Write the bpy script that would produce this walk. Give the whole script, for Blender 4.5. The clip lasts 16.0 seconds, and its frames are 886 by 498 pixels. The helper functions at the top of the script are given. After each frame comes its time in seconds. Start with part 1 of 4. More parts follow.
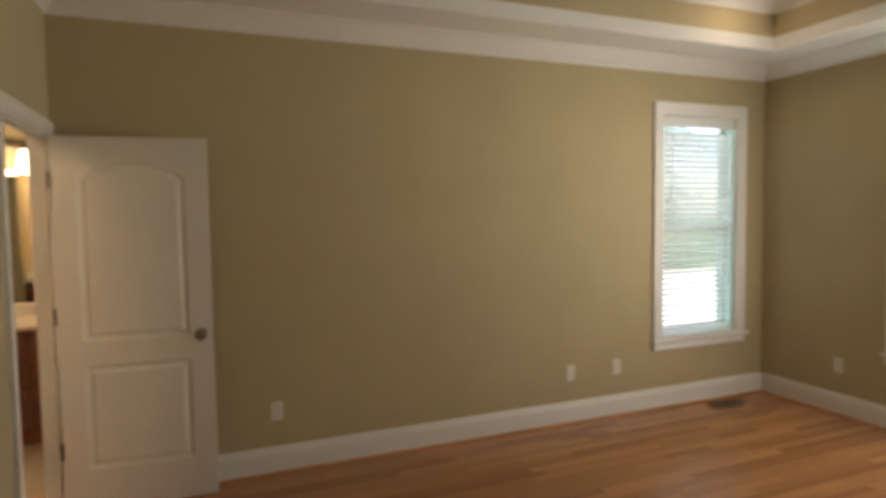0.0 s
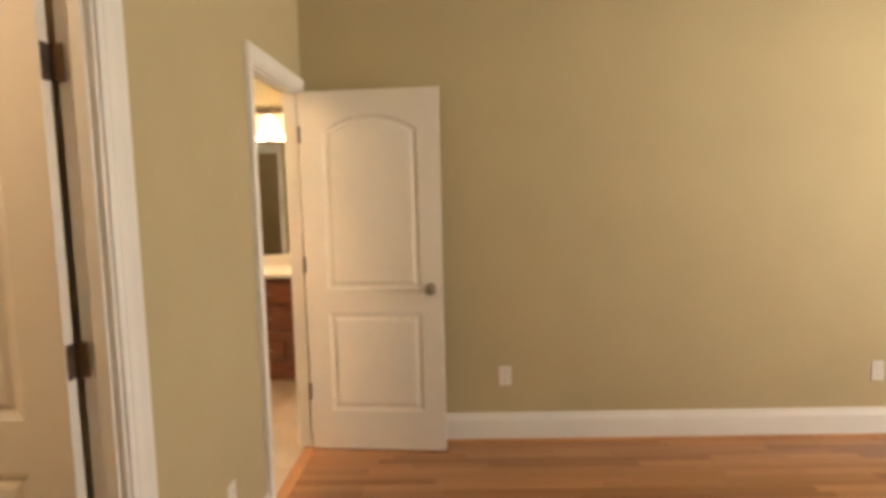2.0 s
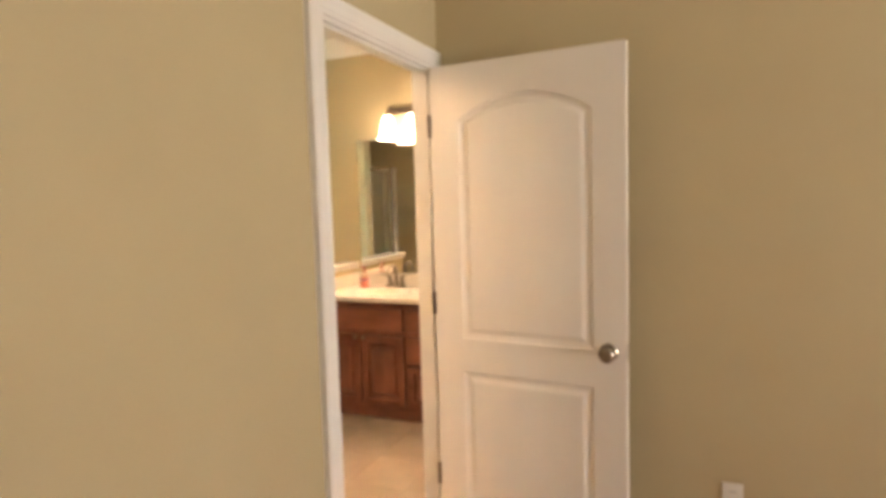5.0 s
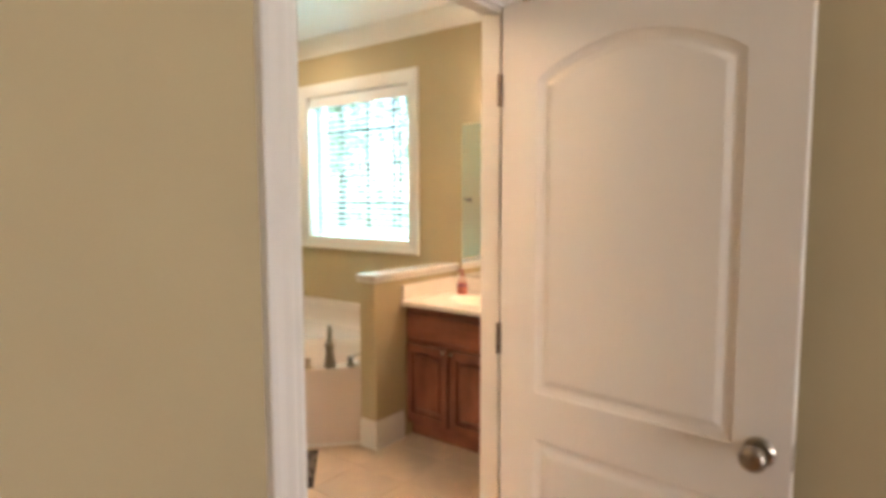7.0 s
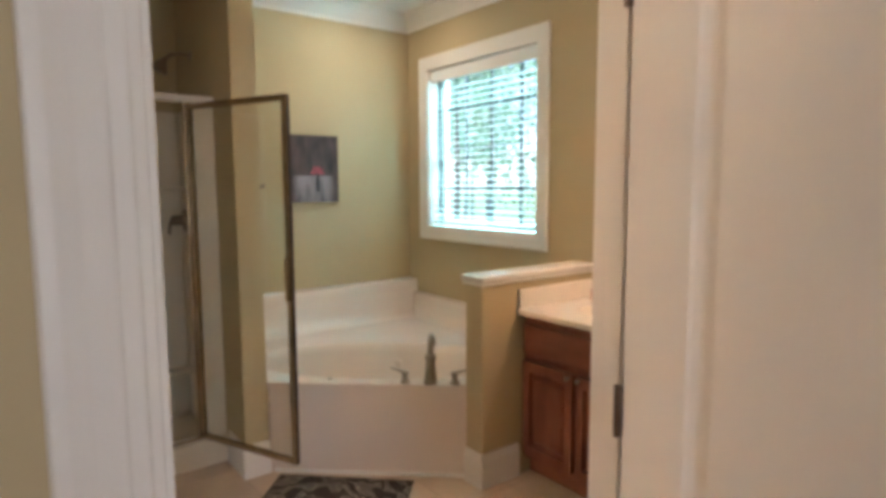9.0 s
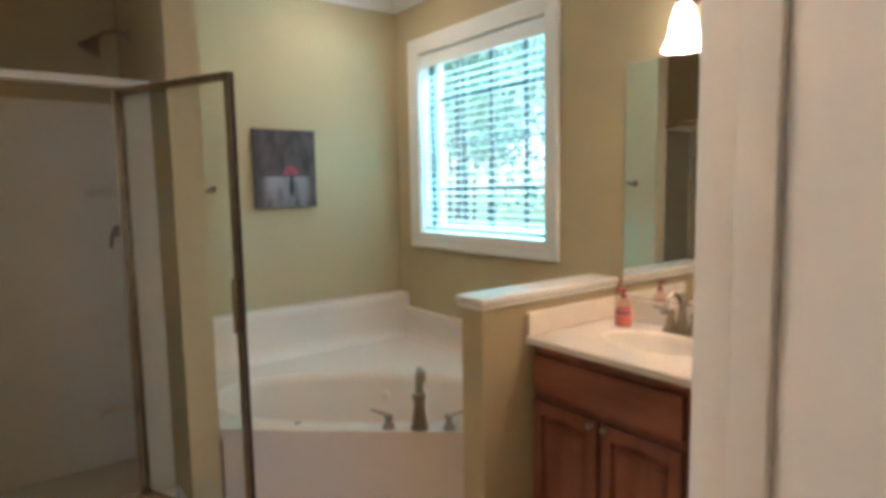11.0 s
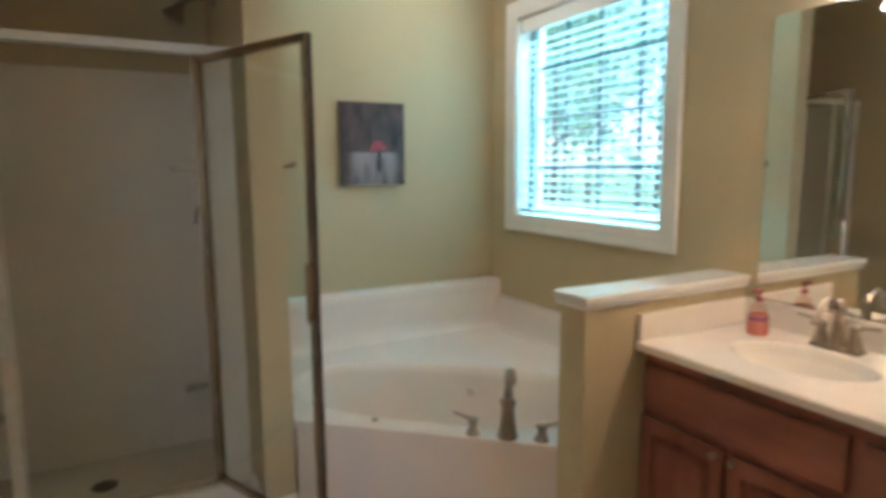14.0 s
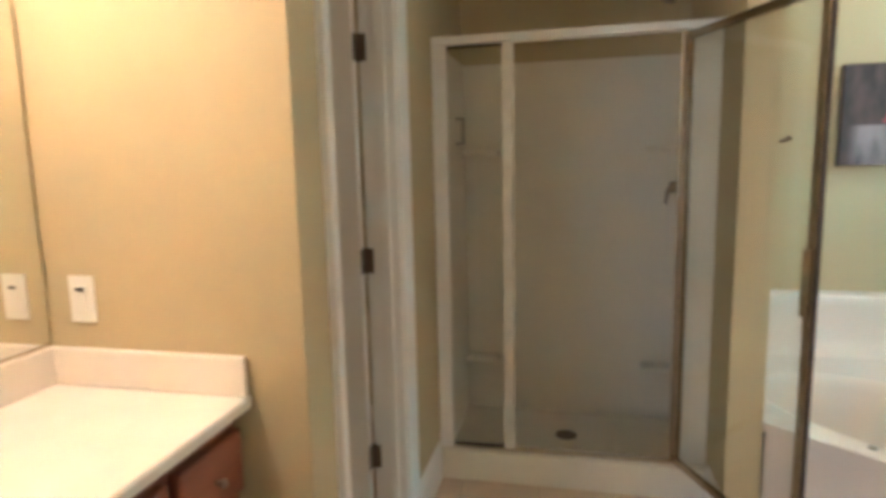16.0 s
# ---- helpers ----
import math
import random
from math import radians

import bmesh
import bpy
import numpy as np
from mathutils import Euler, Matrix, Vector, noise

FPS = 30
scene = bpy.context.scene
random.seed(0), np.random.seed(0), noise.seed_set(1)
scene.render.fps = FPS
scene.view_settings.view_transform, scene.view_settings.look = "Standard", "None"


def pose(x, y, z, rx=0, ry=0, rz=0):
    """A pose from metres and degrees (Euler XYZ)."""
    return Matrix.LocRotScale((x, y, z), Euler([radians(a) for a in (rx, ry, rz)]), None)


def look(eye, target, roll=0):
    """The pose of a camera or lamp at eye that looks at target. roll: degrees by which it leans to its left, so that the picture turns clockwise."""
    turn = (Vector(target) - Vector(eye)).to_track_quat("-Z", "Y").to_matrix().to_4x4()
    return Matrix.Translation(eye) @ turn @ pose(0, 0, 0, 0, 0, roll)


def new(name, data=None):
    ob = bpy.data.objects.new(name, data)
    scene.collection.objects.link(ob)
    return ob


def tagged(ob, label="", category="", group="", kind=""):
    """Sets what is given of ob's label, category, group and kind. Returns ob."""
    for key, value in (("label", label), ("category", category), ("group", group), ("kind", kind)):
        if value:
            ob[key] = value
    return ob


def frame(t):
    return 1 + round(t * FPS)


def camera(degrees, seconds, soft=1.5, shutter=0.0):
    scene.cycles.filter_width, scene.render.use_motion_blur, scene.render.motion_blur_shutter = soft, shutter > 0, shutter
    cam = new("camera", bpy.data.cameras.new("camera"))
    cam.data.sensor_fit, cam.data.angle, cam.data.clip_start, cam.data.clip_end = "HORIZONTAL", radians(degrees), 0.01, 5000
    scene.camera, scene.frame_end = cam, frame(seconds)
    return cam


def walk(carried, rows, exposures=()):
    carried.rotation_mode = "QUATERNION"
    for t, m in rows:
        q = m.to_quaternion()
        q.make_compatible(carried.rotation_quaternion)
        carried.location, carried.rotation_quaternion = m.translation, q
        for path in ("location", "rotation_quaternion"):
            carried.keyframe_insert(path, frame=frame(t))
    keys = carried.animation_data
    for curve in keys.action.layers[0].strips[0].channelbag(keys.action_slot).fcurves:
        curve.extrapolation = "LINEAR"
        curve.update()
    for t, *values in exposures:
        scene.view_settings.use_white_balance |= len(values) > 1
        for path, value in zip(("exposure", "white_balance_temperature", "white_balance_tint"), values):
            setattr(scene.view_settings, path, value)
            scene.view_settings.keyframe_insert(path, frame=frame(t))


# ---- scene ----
cam = camera(73.5, 16.0, soft=4.3, shutter=0.4)
PATH = [
    (0, (0.753, -3.726, 1.579), (1.492, -1.871, 1.465), -0.90),
    (0.5, (0.802, -3.735, 1.449), (1.289, -1.797, 1.368), -1.66),
    (1, (0.745, -3.684, 1.472), (1.041, -1.712, 1.325), -1.48),
    (1.5, (0.848, -3.510, 1.465), (0.926, -1.521, 1.279), -1.00),
    (2, (0.851, -3.373, 1.471), (0.805, -1.383, 1.275), -1.35),
    (2.5, (0.925, -3.223, 1.483), (0.747, -1.239, 1.300), -0.52),
    (3, (0.986, -3.031, 1.491), (0.659, -1.063, 1.354), 0.12),
    (3.5, (0.983, -2.845, 1.484), (0.534, -0.901, 1.354), -0.13),
    (6, (1.014, -1.919, 1.499), (0.008, -0.199, 1.326), -1.51),
    (6.5, (0.975, -1.726, 1.489), (-0.132, -0.069, 1.320), -0.66),
    (7, (0.931, -1.559, 1.492), (-0.291, 0.015, 1.316), -0.11),
    (7.5, (0.839, -1.361, 1.468), (-0.496, 0.115, 1.272), -0.82),
    (8, (0.776, -1.221, 1.473), (-0.647, 0.169, 1.266), -0.92),
    (8.5, (0.688, -1.054, 1.467), (-0.813, 0.251, 1.257), -0.47),
    (9, (0.604, -0.932, 1.461), (-0.977, 0.275, 1.251), -0.27),
    (11.5, (0.106, -0.483, 1.451), (-1.477, 0.722, 1.248), -1.26),
    (12, (0.041, -0.436, 1.443), (-1.453, 0.878, 1.238), -1.37),
    (12.5, (0.010, -0.410, 1.421), (-1.396, 0.998, 1.222), -1.23),
    (13, (-0.010, -0.378, 1.415), (-1.407, 1.038, 1.203), -0.40),
    (13.5, (-0.032, -0.376, 1.437), (-1.571, 0.878, 1.194), 0.10),
    (14, (-0.044, -0.393, 1.447), (-1.792, 0.541, 1.177), -0.36),
    (14.5, (-0.038, -0.401, 1.438), (-1.945, 0.139, 1.166), -0.89),
    (15, (-0.036, -0.448, 1.422), (-2.010, -0.258, 1.164), -1.00),
    (15.5, (-0.056, -0.514, 1.404), (-2.037, -0.630, 1.149), -1.04),
    (16, (-0.082, -0.529, 1.404), (-2.014, -0.961, 1.120), -1.27),
]
EXPO = [(0.0, 1.45, 6700, 15), (0.5, 1.92, 6800, 16), (1.0, 2.25, 6950, 16), (1.5, 2.45, 7000, 17), (2.5, 2.75, 7100, 18), (3.5, 2.8, 7000, 18), (6.0, 2.75, 6350, 23), (7.5, 2.4, 6000, 22), (9.0, 2.0, 5700, 22), (11.5, 1.9, 5150, 16), (13.5, 1.9, 5050, 14), (14.5, 2.0, 5000, 14), (15.0, 2.35, 5050, 13), (16.0, 2.6, 5150, 14)]
walk(cam, [(t, look(eye, target, roll)) for t, eye, target, roll in PATH], EXPO)

# ---- world, sun and lamps ----
world = bpy.data.worlds.new("daylight")
world.use_nodes = True
scene.world = world
wn = world.node_tree.nodes
sky = wn.new("ShaderNodeTexSky")
sky.sky_type, sky.sun_disc = "NISHITA", False
sky.sun_elevation, sky.sun_rotation = radians(52), radians(215)
wn["Background"].inputs["Strength"].default_value = 0.15
world.node_tree.links.new(sky.outputs["Color"], wn["Background"].inputs["Color"])
sun = new("sun", bpy.data.lights.new("sun", "SUN"))
sun.data.energy, sun.data.angle, sun.data.color = 5.0, radians(0.5), (1.0, 0.95, 0.86)
sun.matrix_world = look((0, 0, 0), (math.sin(radians(215)) * -math.cos(radians(52)), -math.cos(radians(215)) * math.cos(radians(52)), -math.sin(radians(52))))


def area_lamp(name, eye, target, sx, sy, watts, colour):
    ob = new(name, bpy.data.lights.new(name, "AREA"))
    ob.data.shape, ob.data.size, ob.data.size_y, ob.data.energy, ob.data.color = "RECTANGLE", sx, sy, watts, colour
    ob.matrix_world = look(eye, target)
    return ob


def bulb_lamp(name, place, watts, colour, radius=0.04):
    ob = new(name, bpy.data.lights.new(name, "POINT"))
    ob.data.energy, ob.data.color, ob.data.shadow_soft_size = watts, colour, radius
    ob.location = place
    return ob


WARM = (1.0, 0.76, 0.50)
# skylight falling through the three windows
area_lamp("skylight", (-2.43, 3.3, 3.75), (-2.43, 1.78, 1.75), 2.4, 1.3, 310, (0.45, 1.0, 0.95))
area_lamp("skylight", (4.45, 1.6, 3.75), (4.45, 0.1, 1.5), 2.0, 1.3, 230, (0.66, 0.91, 1.0))
area_lamp("skylight", (5.395, -1.90, 1.5), (2.4, -0.1, 2.45), 1.50, 1.72, 27, (0.97, 0.93, 0.80))

# ---- materials ----
MATS = {}


def mat(name, col, rough=0.5, metal=0.0, vary=0.08, scale=6.0, fine=220.0, bump=0.05, spec=0.5, stretch=(1, 1, 1), emit=0.0, island=0.0):
    """Principled surface with variation at two scales and fine relief."""
    if name in MATS:
        return MATS[name]
    m = bpy.data.materials.new(name)
    m.use_nodes = True
    n, l = m.node_tree.nodes, m.node_tree.links
    p = n["Principled BSDF"]
    p.inputs["Roughness"].default_value, p.inputs["Metallic"].default_value = rough, metal
    p.inputs["Specular IOR Level"].default_value = spec
    tc, mp = n.new("ShaderNodeTexCoord"), n.new("ShaderNodeMapping")
    mp.inputs["Scale"].default_value = stretch
    l.new(tc.outputs["Object"], mp.inputs["Vector"])
    big, small = n.new("ShaderNodeTexNoise"), n.new("ShaderNodeTexNoise")
    big.inputs["Scale"].default_value, small.inputs["Scale"].default_value = scale, fine
    big.inputs["Detail"].default_value, small.inputs["Detail"].default_value = 4, 3
    l.new(mp.outputs["Vector"], big.inputs["Vector"])
    l.new(mp.outputs["Vector"], small.inputs["Vector"])
    ramp = n.new("ShaderNodeMapRange")
    ramp.inputs["From Min"].default_value, ramp.inputs["From Max"].default_value = 0.3, 0.7
    ramp.inputs["To Min"].default_value, ramp.inputs["To Max"].default_value = 1 - vary, 1 + vary
    l.new(big.outputs["Fac"], ramp.inputs["Value"])
    mul = n.new("ShaderNodeMix")
    mul.data_type, mul.blend_type = "RGBA", "MULTIPLY"
    mul.inputs["Factor"].default_value = 1.0
    mul.inputs["A"].default_value = (*col, 1)
    last = ramp.outputs["Result"]
    if island:
        info = n.new("ShaderNodeObjectInfo")
        r2 = n.new("ShaderNodeMapRange")
        r2.inputs["To Min"].default_value, r2.inputs["To Max"].default_value = 1 - island, 1 + island
        l.new(info.outputs["Random"], r2.inputs["Value"])
        mm = n.new("ShaderNodeMath")
        mm.operation = "MULTIPLY"
        l.new(last, mm.inputs[0])
        l.new(r2.outputs["Result"], mm.inputs[1])
        last = mm.outputs["Value"]
    l.new(last, mul.inputs["B"])
    l.new(mul.outputs["Result"], p.inputs["Base Color"])
    if bump:
        b = n.new("ShaderNodeBump")
        b.inputs["Strength"].default_value, b.inputs["Distance"].default_value = bump, 0.002
        l.new(small.outputs["Fac"], b.inputs["Height"])
        l.new(b.outputs["Normal"], p.inputs["Normal"])
    if emit:
        p.inputs["Emission Color"].default_value = (*col, 1)
        p.inputs["Emission Strength"].default_value = emit
    MATS[name] = m
    return m


def glass_mat(name, tint=(1, 1, 1), gloss=0.6):
    """Thin pane: clear, with a reflection that grows at grazing angles."""
    m = bpy.data.materials.new(name)
    m.use_nodes = True
    n, l = m.node_tree.nodes, m.node_tree.links
    n.remove(n["Principled BSDF"])
    tr, gl, mx, fr = n.new("ShaderNodeBsdfTransparent"), n.new("ShaderNodeBsdfGlossy"), n.new("ShaderNodeMixShader"), n.new("ShaderNodeLayerWeight")
    tr.inputs["Color"].default_value = (*tint, 1)
    gl.inputs["Roughness"].default_value = 0.02
    fr.inputs["Blend"].default_value = 0.5
    pw, ad = n.new("ShaderNodeMath"), n.new("ShaderNodeMath")
    pw.operation, ad.operation = "POWER", "MULTIPLY_ADD"
    pw.inputs[1].default_value = 4.0
    ad.inputs[1].default_value, ad.inputs[2].default_value = 0.5, 0.03
    l.new(fr.outputs["Facing"], pw.inputs[0])
    l.new(pw.outputs["Value"], ad.inputs[0])
    l.new(ad.outputs["Value"], mx.inputs["Fac"])
    l.new(tr.outputs["BSDF"], mx.inputs[1])
    l.new(gl.outputs["BSDF"], mx.inputs[2])
    l.new(mx.outputs["Shader"], n["Material Output"].inputs["Surface"])
    return m


WALLP = mat("wall_paint", (0.50, 0.415, 0.25), 0.75, vary=0.03, scale=2.5, fine=350, bump=0.10, spec=0.3)
WHITE = mat("white_trim_paint", (0.80, 0.78, 0.74), 0.35, vary=0.02, scale=5, fine=120, bump=0.03)
GLOSSW = mat("white_gloss_enamel", (0.74, 0.71, 0.66), 0.05, vary=0.02, scale=6, fine=80, bump=0.01)
# dark tone that paints in the look of bars and jamb lines against bright sky
BACKDARK = mat("backlit_dark_tone", (0.05, 0.05, 0.055), 0.5, vary=0.1, scale=20, bump=0.02)
DOORP = mat("white_door_paint", (0.80, 0.76, 0.70), 0.38, vary=0.02, scale=4, fine=90, bump=0.06, stretch=(1, 1, 0.12))
CEILP = mat("ceiling_paint", (0.80, 0.79, 0.76), 0.85, vary=0.02, scale=2, fine=260, bump=0.12, spec=0.2)
BRONZE = mat("dark_bronze_metal", (0.19, 0.142, 0.108), 0.38, 0.9, vary=0.15, scale=40, bump=0.02)
AGED = mat("aged_nickel", (0.28, 0.225, 0.17), 0.40, 0.95, vary=0.12, scale=50, bump=0.02)
NICKEL = mat("brushed_nickel", (0.36, 0.315, 0.26), 0.28, 1.0, vary=0.08, scale=60, bump=0.02)
CHROME = mat("satin_chrome", (0.62, 0.56, 0.47), 0.22, 1.0, vary=0.05, scale=30, bump=0.02)
ALU = mat("cream_anodised_aluminium", (0.74, 0.70, 0.61), 0.42, 0.35, vary=0.06, scale=20, bump=0.02)
GILT = mat("worn_gilt_metal", (0.46, 0.385, 0.29), 0.27, 1.0, vary=0.12, scale=24, bump=0.02)
ACRYL = mat("bone_white_acrylic", (0.73, 0.645, 0.575), 0.27, vary=0.015, scale=3, fine=60, bump=0.01)
SHWALL = mat("shower_surround_acrylic", (0.75, 0.70, 0.58), 0.28, vary=0.03, scale=3, fine=80, bump=0.01)
MARBLE = mat("cultured_marble", (0.80, 0.74, 0.66), 0.16, vary=0.03, scale=9, fine=90, bump=0.01)
CHERRY = mat("stained_cherry_wood", (0.245, 0.090, 0.052), 0.36, vary=0.34, scale=10, fine=90, bump=0.08, stretch=(1, 1, 0.30))
CHERRYH = mat("stained_cherry_wood_across", (0.245, 0.090, 0.052), 0.36, vary=0.34, scale=10, fine=90, bump=0.08, stretch=(0.30, 1, 1))
# dark colour of rubber strips, also painted in for shade inside holes
DARKGAP = mat("dark_rubber_and_hole_shade", (0.035, 0.018, 0.012), 0.8, vary=0.1)
OAK = mat("oak_strip_floor", (0.445, 0.208, 0.086), 0.24, vary=0.16, scale=9, fine=150, bump=0.05, stretch=(0.10, 1, 1), island=0.26)
OAKSUB = mat("floor_joint", (0.10, 0.05, 0.022), 0.7)
TILE = mat("beige_floor_tile", (0.60, 0.48, 0.36), 0.34, vary=0.10, scale=5, fine=70, bump=0.05, island=0.05)
GROUT = mat("floor_grout", (0.42, 0.34, 0.26), 0.9, vary=0.1, scale=20)
PLAST = mat("white_plastic", (0.78, 0.75, 0.68), 0.35, vary=0.01, bump=0)
SLAT = mat("blind_slat_vinyl", (0.82, 0.83, 0.82), 0.45, vary=0.02, scale=8, bump=0.02)
MIRROR = mat("mirror_silver", (0.86, 0.87, 0.85), 0.0, 1.0, vary=0.0, bump=0)
PANE = glass_mat("window_glass")
SHGLASS = glass_mat("shower_glass", (0.95, 0.955, 0.935))
GLOW = mat("frosted_shade_glass", (1.0, 0.80, 0.54), 0.4, vary=0.02, emit=3.0, bump=0)
GLOWD = mat("downlight_lens", (1.0, 0.86, 0.66), 0.4, vary=0.02, emit=3.0, bump=0)
PAVE = mat("pale_concrete", (0.55, 0.53, 0.49), 0.9, vary=0.10, scale=3, fine=90, bump=0.2)
GRASS = mat("lawn", (0.08, 0.13, 0.045), 0.9, vary=0.4, scale=2, fine=60, bump=0.6)
LEAF = mat("tree_leaves", (0.09, 0.14, 0.10), 0.6, vary=0.45, scale=3, bump=0)
ln, ll = LEAF.node_tree.nodes, LEAF.node_tree.links
ltr, lmx = ln.new("ShaderNodeBsdfTranslucent"), ln.new("ShaderNodeAddShader")
ltr.inputs["Color"].default_value = (0.10, 0.17, 0.10, 1)
ll.new(ln["Principled BSDF"].outputs["BSDF"], lmx.inputs[0])
ll.new(ltr.outputs["BSDF"], lmx.inputs[1])
ll.new(lmx.outputs["Shader"], ln["Material Output"].inputs["Surface"])
BARK = mat("tree_bark", (0.085, 0.072, 0.058), 0.9, vary=0.3, scale=12, fine=40, bump=0.5)


def part(name, bm, material, parent=None, label="", smooth=False, kind="", category="", group=""):
    """Links a bmesh as one mesh object, under a thing or a part."""
    me = bpy.data.meshes.new(name)
    bmesh.ops.recalc_face_normals(bm, faces=bm.faces)
    bm.to_mesh(me)
    bm.free()
    me.materials.append(material)
    if smooth:
        for f in me.polygons:
            f.use_smooth = True
        me.set_sharp_from_angle(angle=radians(38))
    ob = new(name, me)
    if parent:
        ob.parent = parent
    return tagged(ob, label, category, group, kind)


def thing(name, label, category, group="", at=(0, 0, 0), turn=0.0):
    ob = new(name)
    ob.matrix_world = pose(*at, 0, 0, turn)
    return tagged(ob, label, category, group)


def add_box(bm, x0, y0, z0, x1, y1, z1, bevel=0.0):
    vs = [bm.verts.new((x, y, z)) for z in (z0, z1) for y in (y0, y1) for x in (x0, x1)]
    fs = [bm.faces.new([vs[i] for i in q]) for q in ((0, 2, 3, 1), (4, 5, 7, 6), (0, 1, 5, 4), (2, 6, 7, 3), (0, 4, 6, 2), (1, 3, 7, 5))]
    if bevel:
        es = list({e for f in fs for e in f.edges})
        bmesh.ops.bevel(bm, geom=es, offset=bevel, segments=2, profile=0.5, affect="EDGES")


def box(x0, y0, z0, x1, y1, z1, bevel=0.0):
    bm = bmesh.new()
    add_box(bm, min(x0, x1), min(y0, y1), min(z0, z1), max(x0, x1), max(y0, y1), max(z0, z1), bevel)
    return bm


def boxes(rows, bevel=0.0):
    bm = bmesh.new()
    for r in rows:
        add_box(bm, *r, bevel)
    return bm


def lathe(profile, seg=24, bm=None, m=None):
    """Turned shape round z from (radius, height) pairs."""
    own = bm or bmesh.new()
    m = m or Matrix()
    rings = []
    for r, z in profile:
        rings.append([own.verts.new(m @ Vector((r * math.cos(2 * math.pi * i / seg), r * math.sin(2 * math.pi * i / seg), z))) for i in range(seg)])
    for a, b in zip(rings, rings[1:]):
        for i in range(seg):
            own.faces.new((a[i], a[(i + 1) % seg], b[(i + 1) % seg], b[i]))
    own.faces.new(rings[0][::-1])
    own.faces.new(rings[-1])
    return own


def tube(points, radii, seg=12, bm=None):
    """Round bar along points, with a radius at each."""
    own = bm or bmesh.new()
    pts = [Vector(p) for p in points]
    rings = []
    for i, p in enumerate(pts):
        d = (pts[min(i + 1, len(pts) - 1)] - pts[max(i - 1, 0)]).normalized()
        a = d.orthogonal().normalized() if i == 0 else (a - d * a.dot(d)).normalized()
        b = d.cross(a)
        r = radii[i] if hasattr(radii, "__len__") else radii
        rings.append([own.verts.new(p + r * (a * math.cos(2 * math.pi * k / seg) + b * math.sin(2 * math.pi * k / seg))) for k in range(seg)])
    for u, v in zip(rings, rings[1:]):
        for k in range(seg):
            own.faces.new((u[k], u[(k + 1) % seg], v[(k + 1) % seg], v[k]))
    own.faces.new(rings[0][::-1])
    own.faces.new(rings[-1])
    return own


def sweep(profile, start, end, out):
    """Moulding: profile of (away from wall, height) pairs swept from start to end; out is the way off the wall."""
    bm = bmesh.new()
    s, e, o = Vector(start), Vector(end), Vector(out)
    a = [bm.verts.new(s + o * d + Vector((0, 0, z))) for d, z in profile]
    b = [bm.verts.new(e + o * d + Vector((0, 0, z))) for d, z in profile]
    n = len(profile)
    for i in range(n):
        bm.faces.new((a[i], a[(i + 1) % n], b[(i + 1) % n], b[i]))
    bm.faces.new(a[::-1])
    bm.faces.new(b)
    return bm


# ---- large structure ----
H1, SOF, TRAY = 3.35, 2.78, 3.16      # wall top, bedroom soffit, tray ceiling
BC = 2.725                            # bathroom ceiling
TA = 0.085                            # wall between bedroom and bathroom
XE = 5.21
YN, XW = 1.68, -3.25                  # bathroom north and west faces
YS = -1.795                            # bathroom south face
YT, XV = -1.115, -1.266                 # toilet room front face, vanity end wall face


def struct(name, bm, material, label, category="wall"):
    return part(name, bm, material, None, label, kind="structure", category=category)


D1 = (-0.830, -0.042)                 # bathroom doorway along y
D2 = (-2.69, -1.93)                   # closet doorway
DH = 2.045
struct("wall_west", boxes([(-TA, -5.2, 0, 0, D2[0], H1), (-TA, D2[0], DH, 0, D2[1], H1), (-TA, D2[1], 0, 0, D1[0], H1), (-TA, D1[0], DH, 0, D1[1], H1), (-TA, D1[1], 0, 0, YN, H1)]), WALLP, "olive beige painted partition wall with two doorways")
W1 = (4.11, 4.90, 0.56, 2.35)
struct("wall_north", boxes([(0, 0, 0, W1[0], 0.2, H1), (W1[1], 0, 0, XE, 0.2, H1), (W1[0], 0, 0, W1[1], 0.2, W1[2]), (W1[0], 0, W1[3], W1[1], 0.2, H1)]), WALLP, "long olive beige painted bedroom wall")
# only the north edge is known; the unseen width is added to let light in
W2 = (-2.69, -1.11, 0.56, 2.36)
struct("wall_east", boxes([(XE, -5.2, 0, XE + 0.2, W2[0], H1), (XE, W2[1], 0, XE + 0.2, 0.2, H1), (XE, W2[0], 0, XE + 0.2, W2[1], W2[2]), (XE, W2[0], W2[3], XE + 0.2, W2[1], H1)]), WALLP, "olive beige painted bedroom wall with window")
struct("wall_south", box(-TA, -5.4, 0, XE + 0.2, -5.2, H1), WALLP, "plain olive beige painted bedroom wall")
W3 = (-2.995, -1.884, 1.161, 2.305)
struct("wall_bath_north", boxes([(XW - 0.2, YN, 0, W3[0], YN + 0.2, H1), (W3[1], YN, 0, 0, YN + 0.2, H1), (W3[0], YN, 0, W3[1], YN + 0.2, W3[2]), (W3[0], YN, W3[3], W3[1], YN + 0.2, H1)]), WALLP, "olive beige bathroom wall with a large window")
struct("wall_bath_west", box(XW - 0.2, -3.1, 0, XW, YN, H1), WALLP, "olive beige bathroom wall behind tub and shower")
PXE = -2.27                           # free end of the shower partition
struct("wall_shower_partition", box(XW, 0.012, 0, PXE, 0.13, BC), WALLP, "olive beige stub wall between shower and tub")
TD = (-2.042, -1.466)                 # toilet room doorway along x
struct("wall_toilet_room", boxes([(XW, YT - 0.115, 0, TD[0], YT, BC), (TD[1], YT - 0.115, 0, XV, YT, BC), (TD[0], YT - 0.115, DH, TD[1], YT, BC)]), WALLP, "olive beige wall with the toilet room doorway")
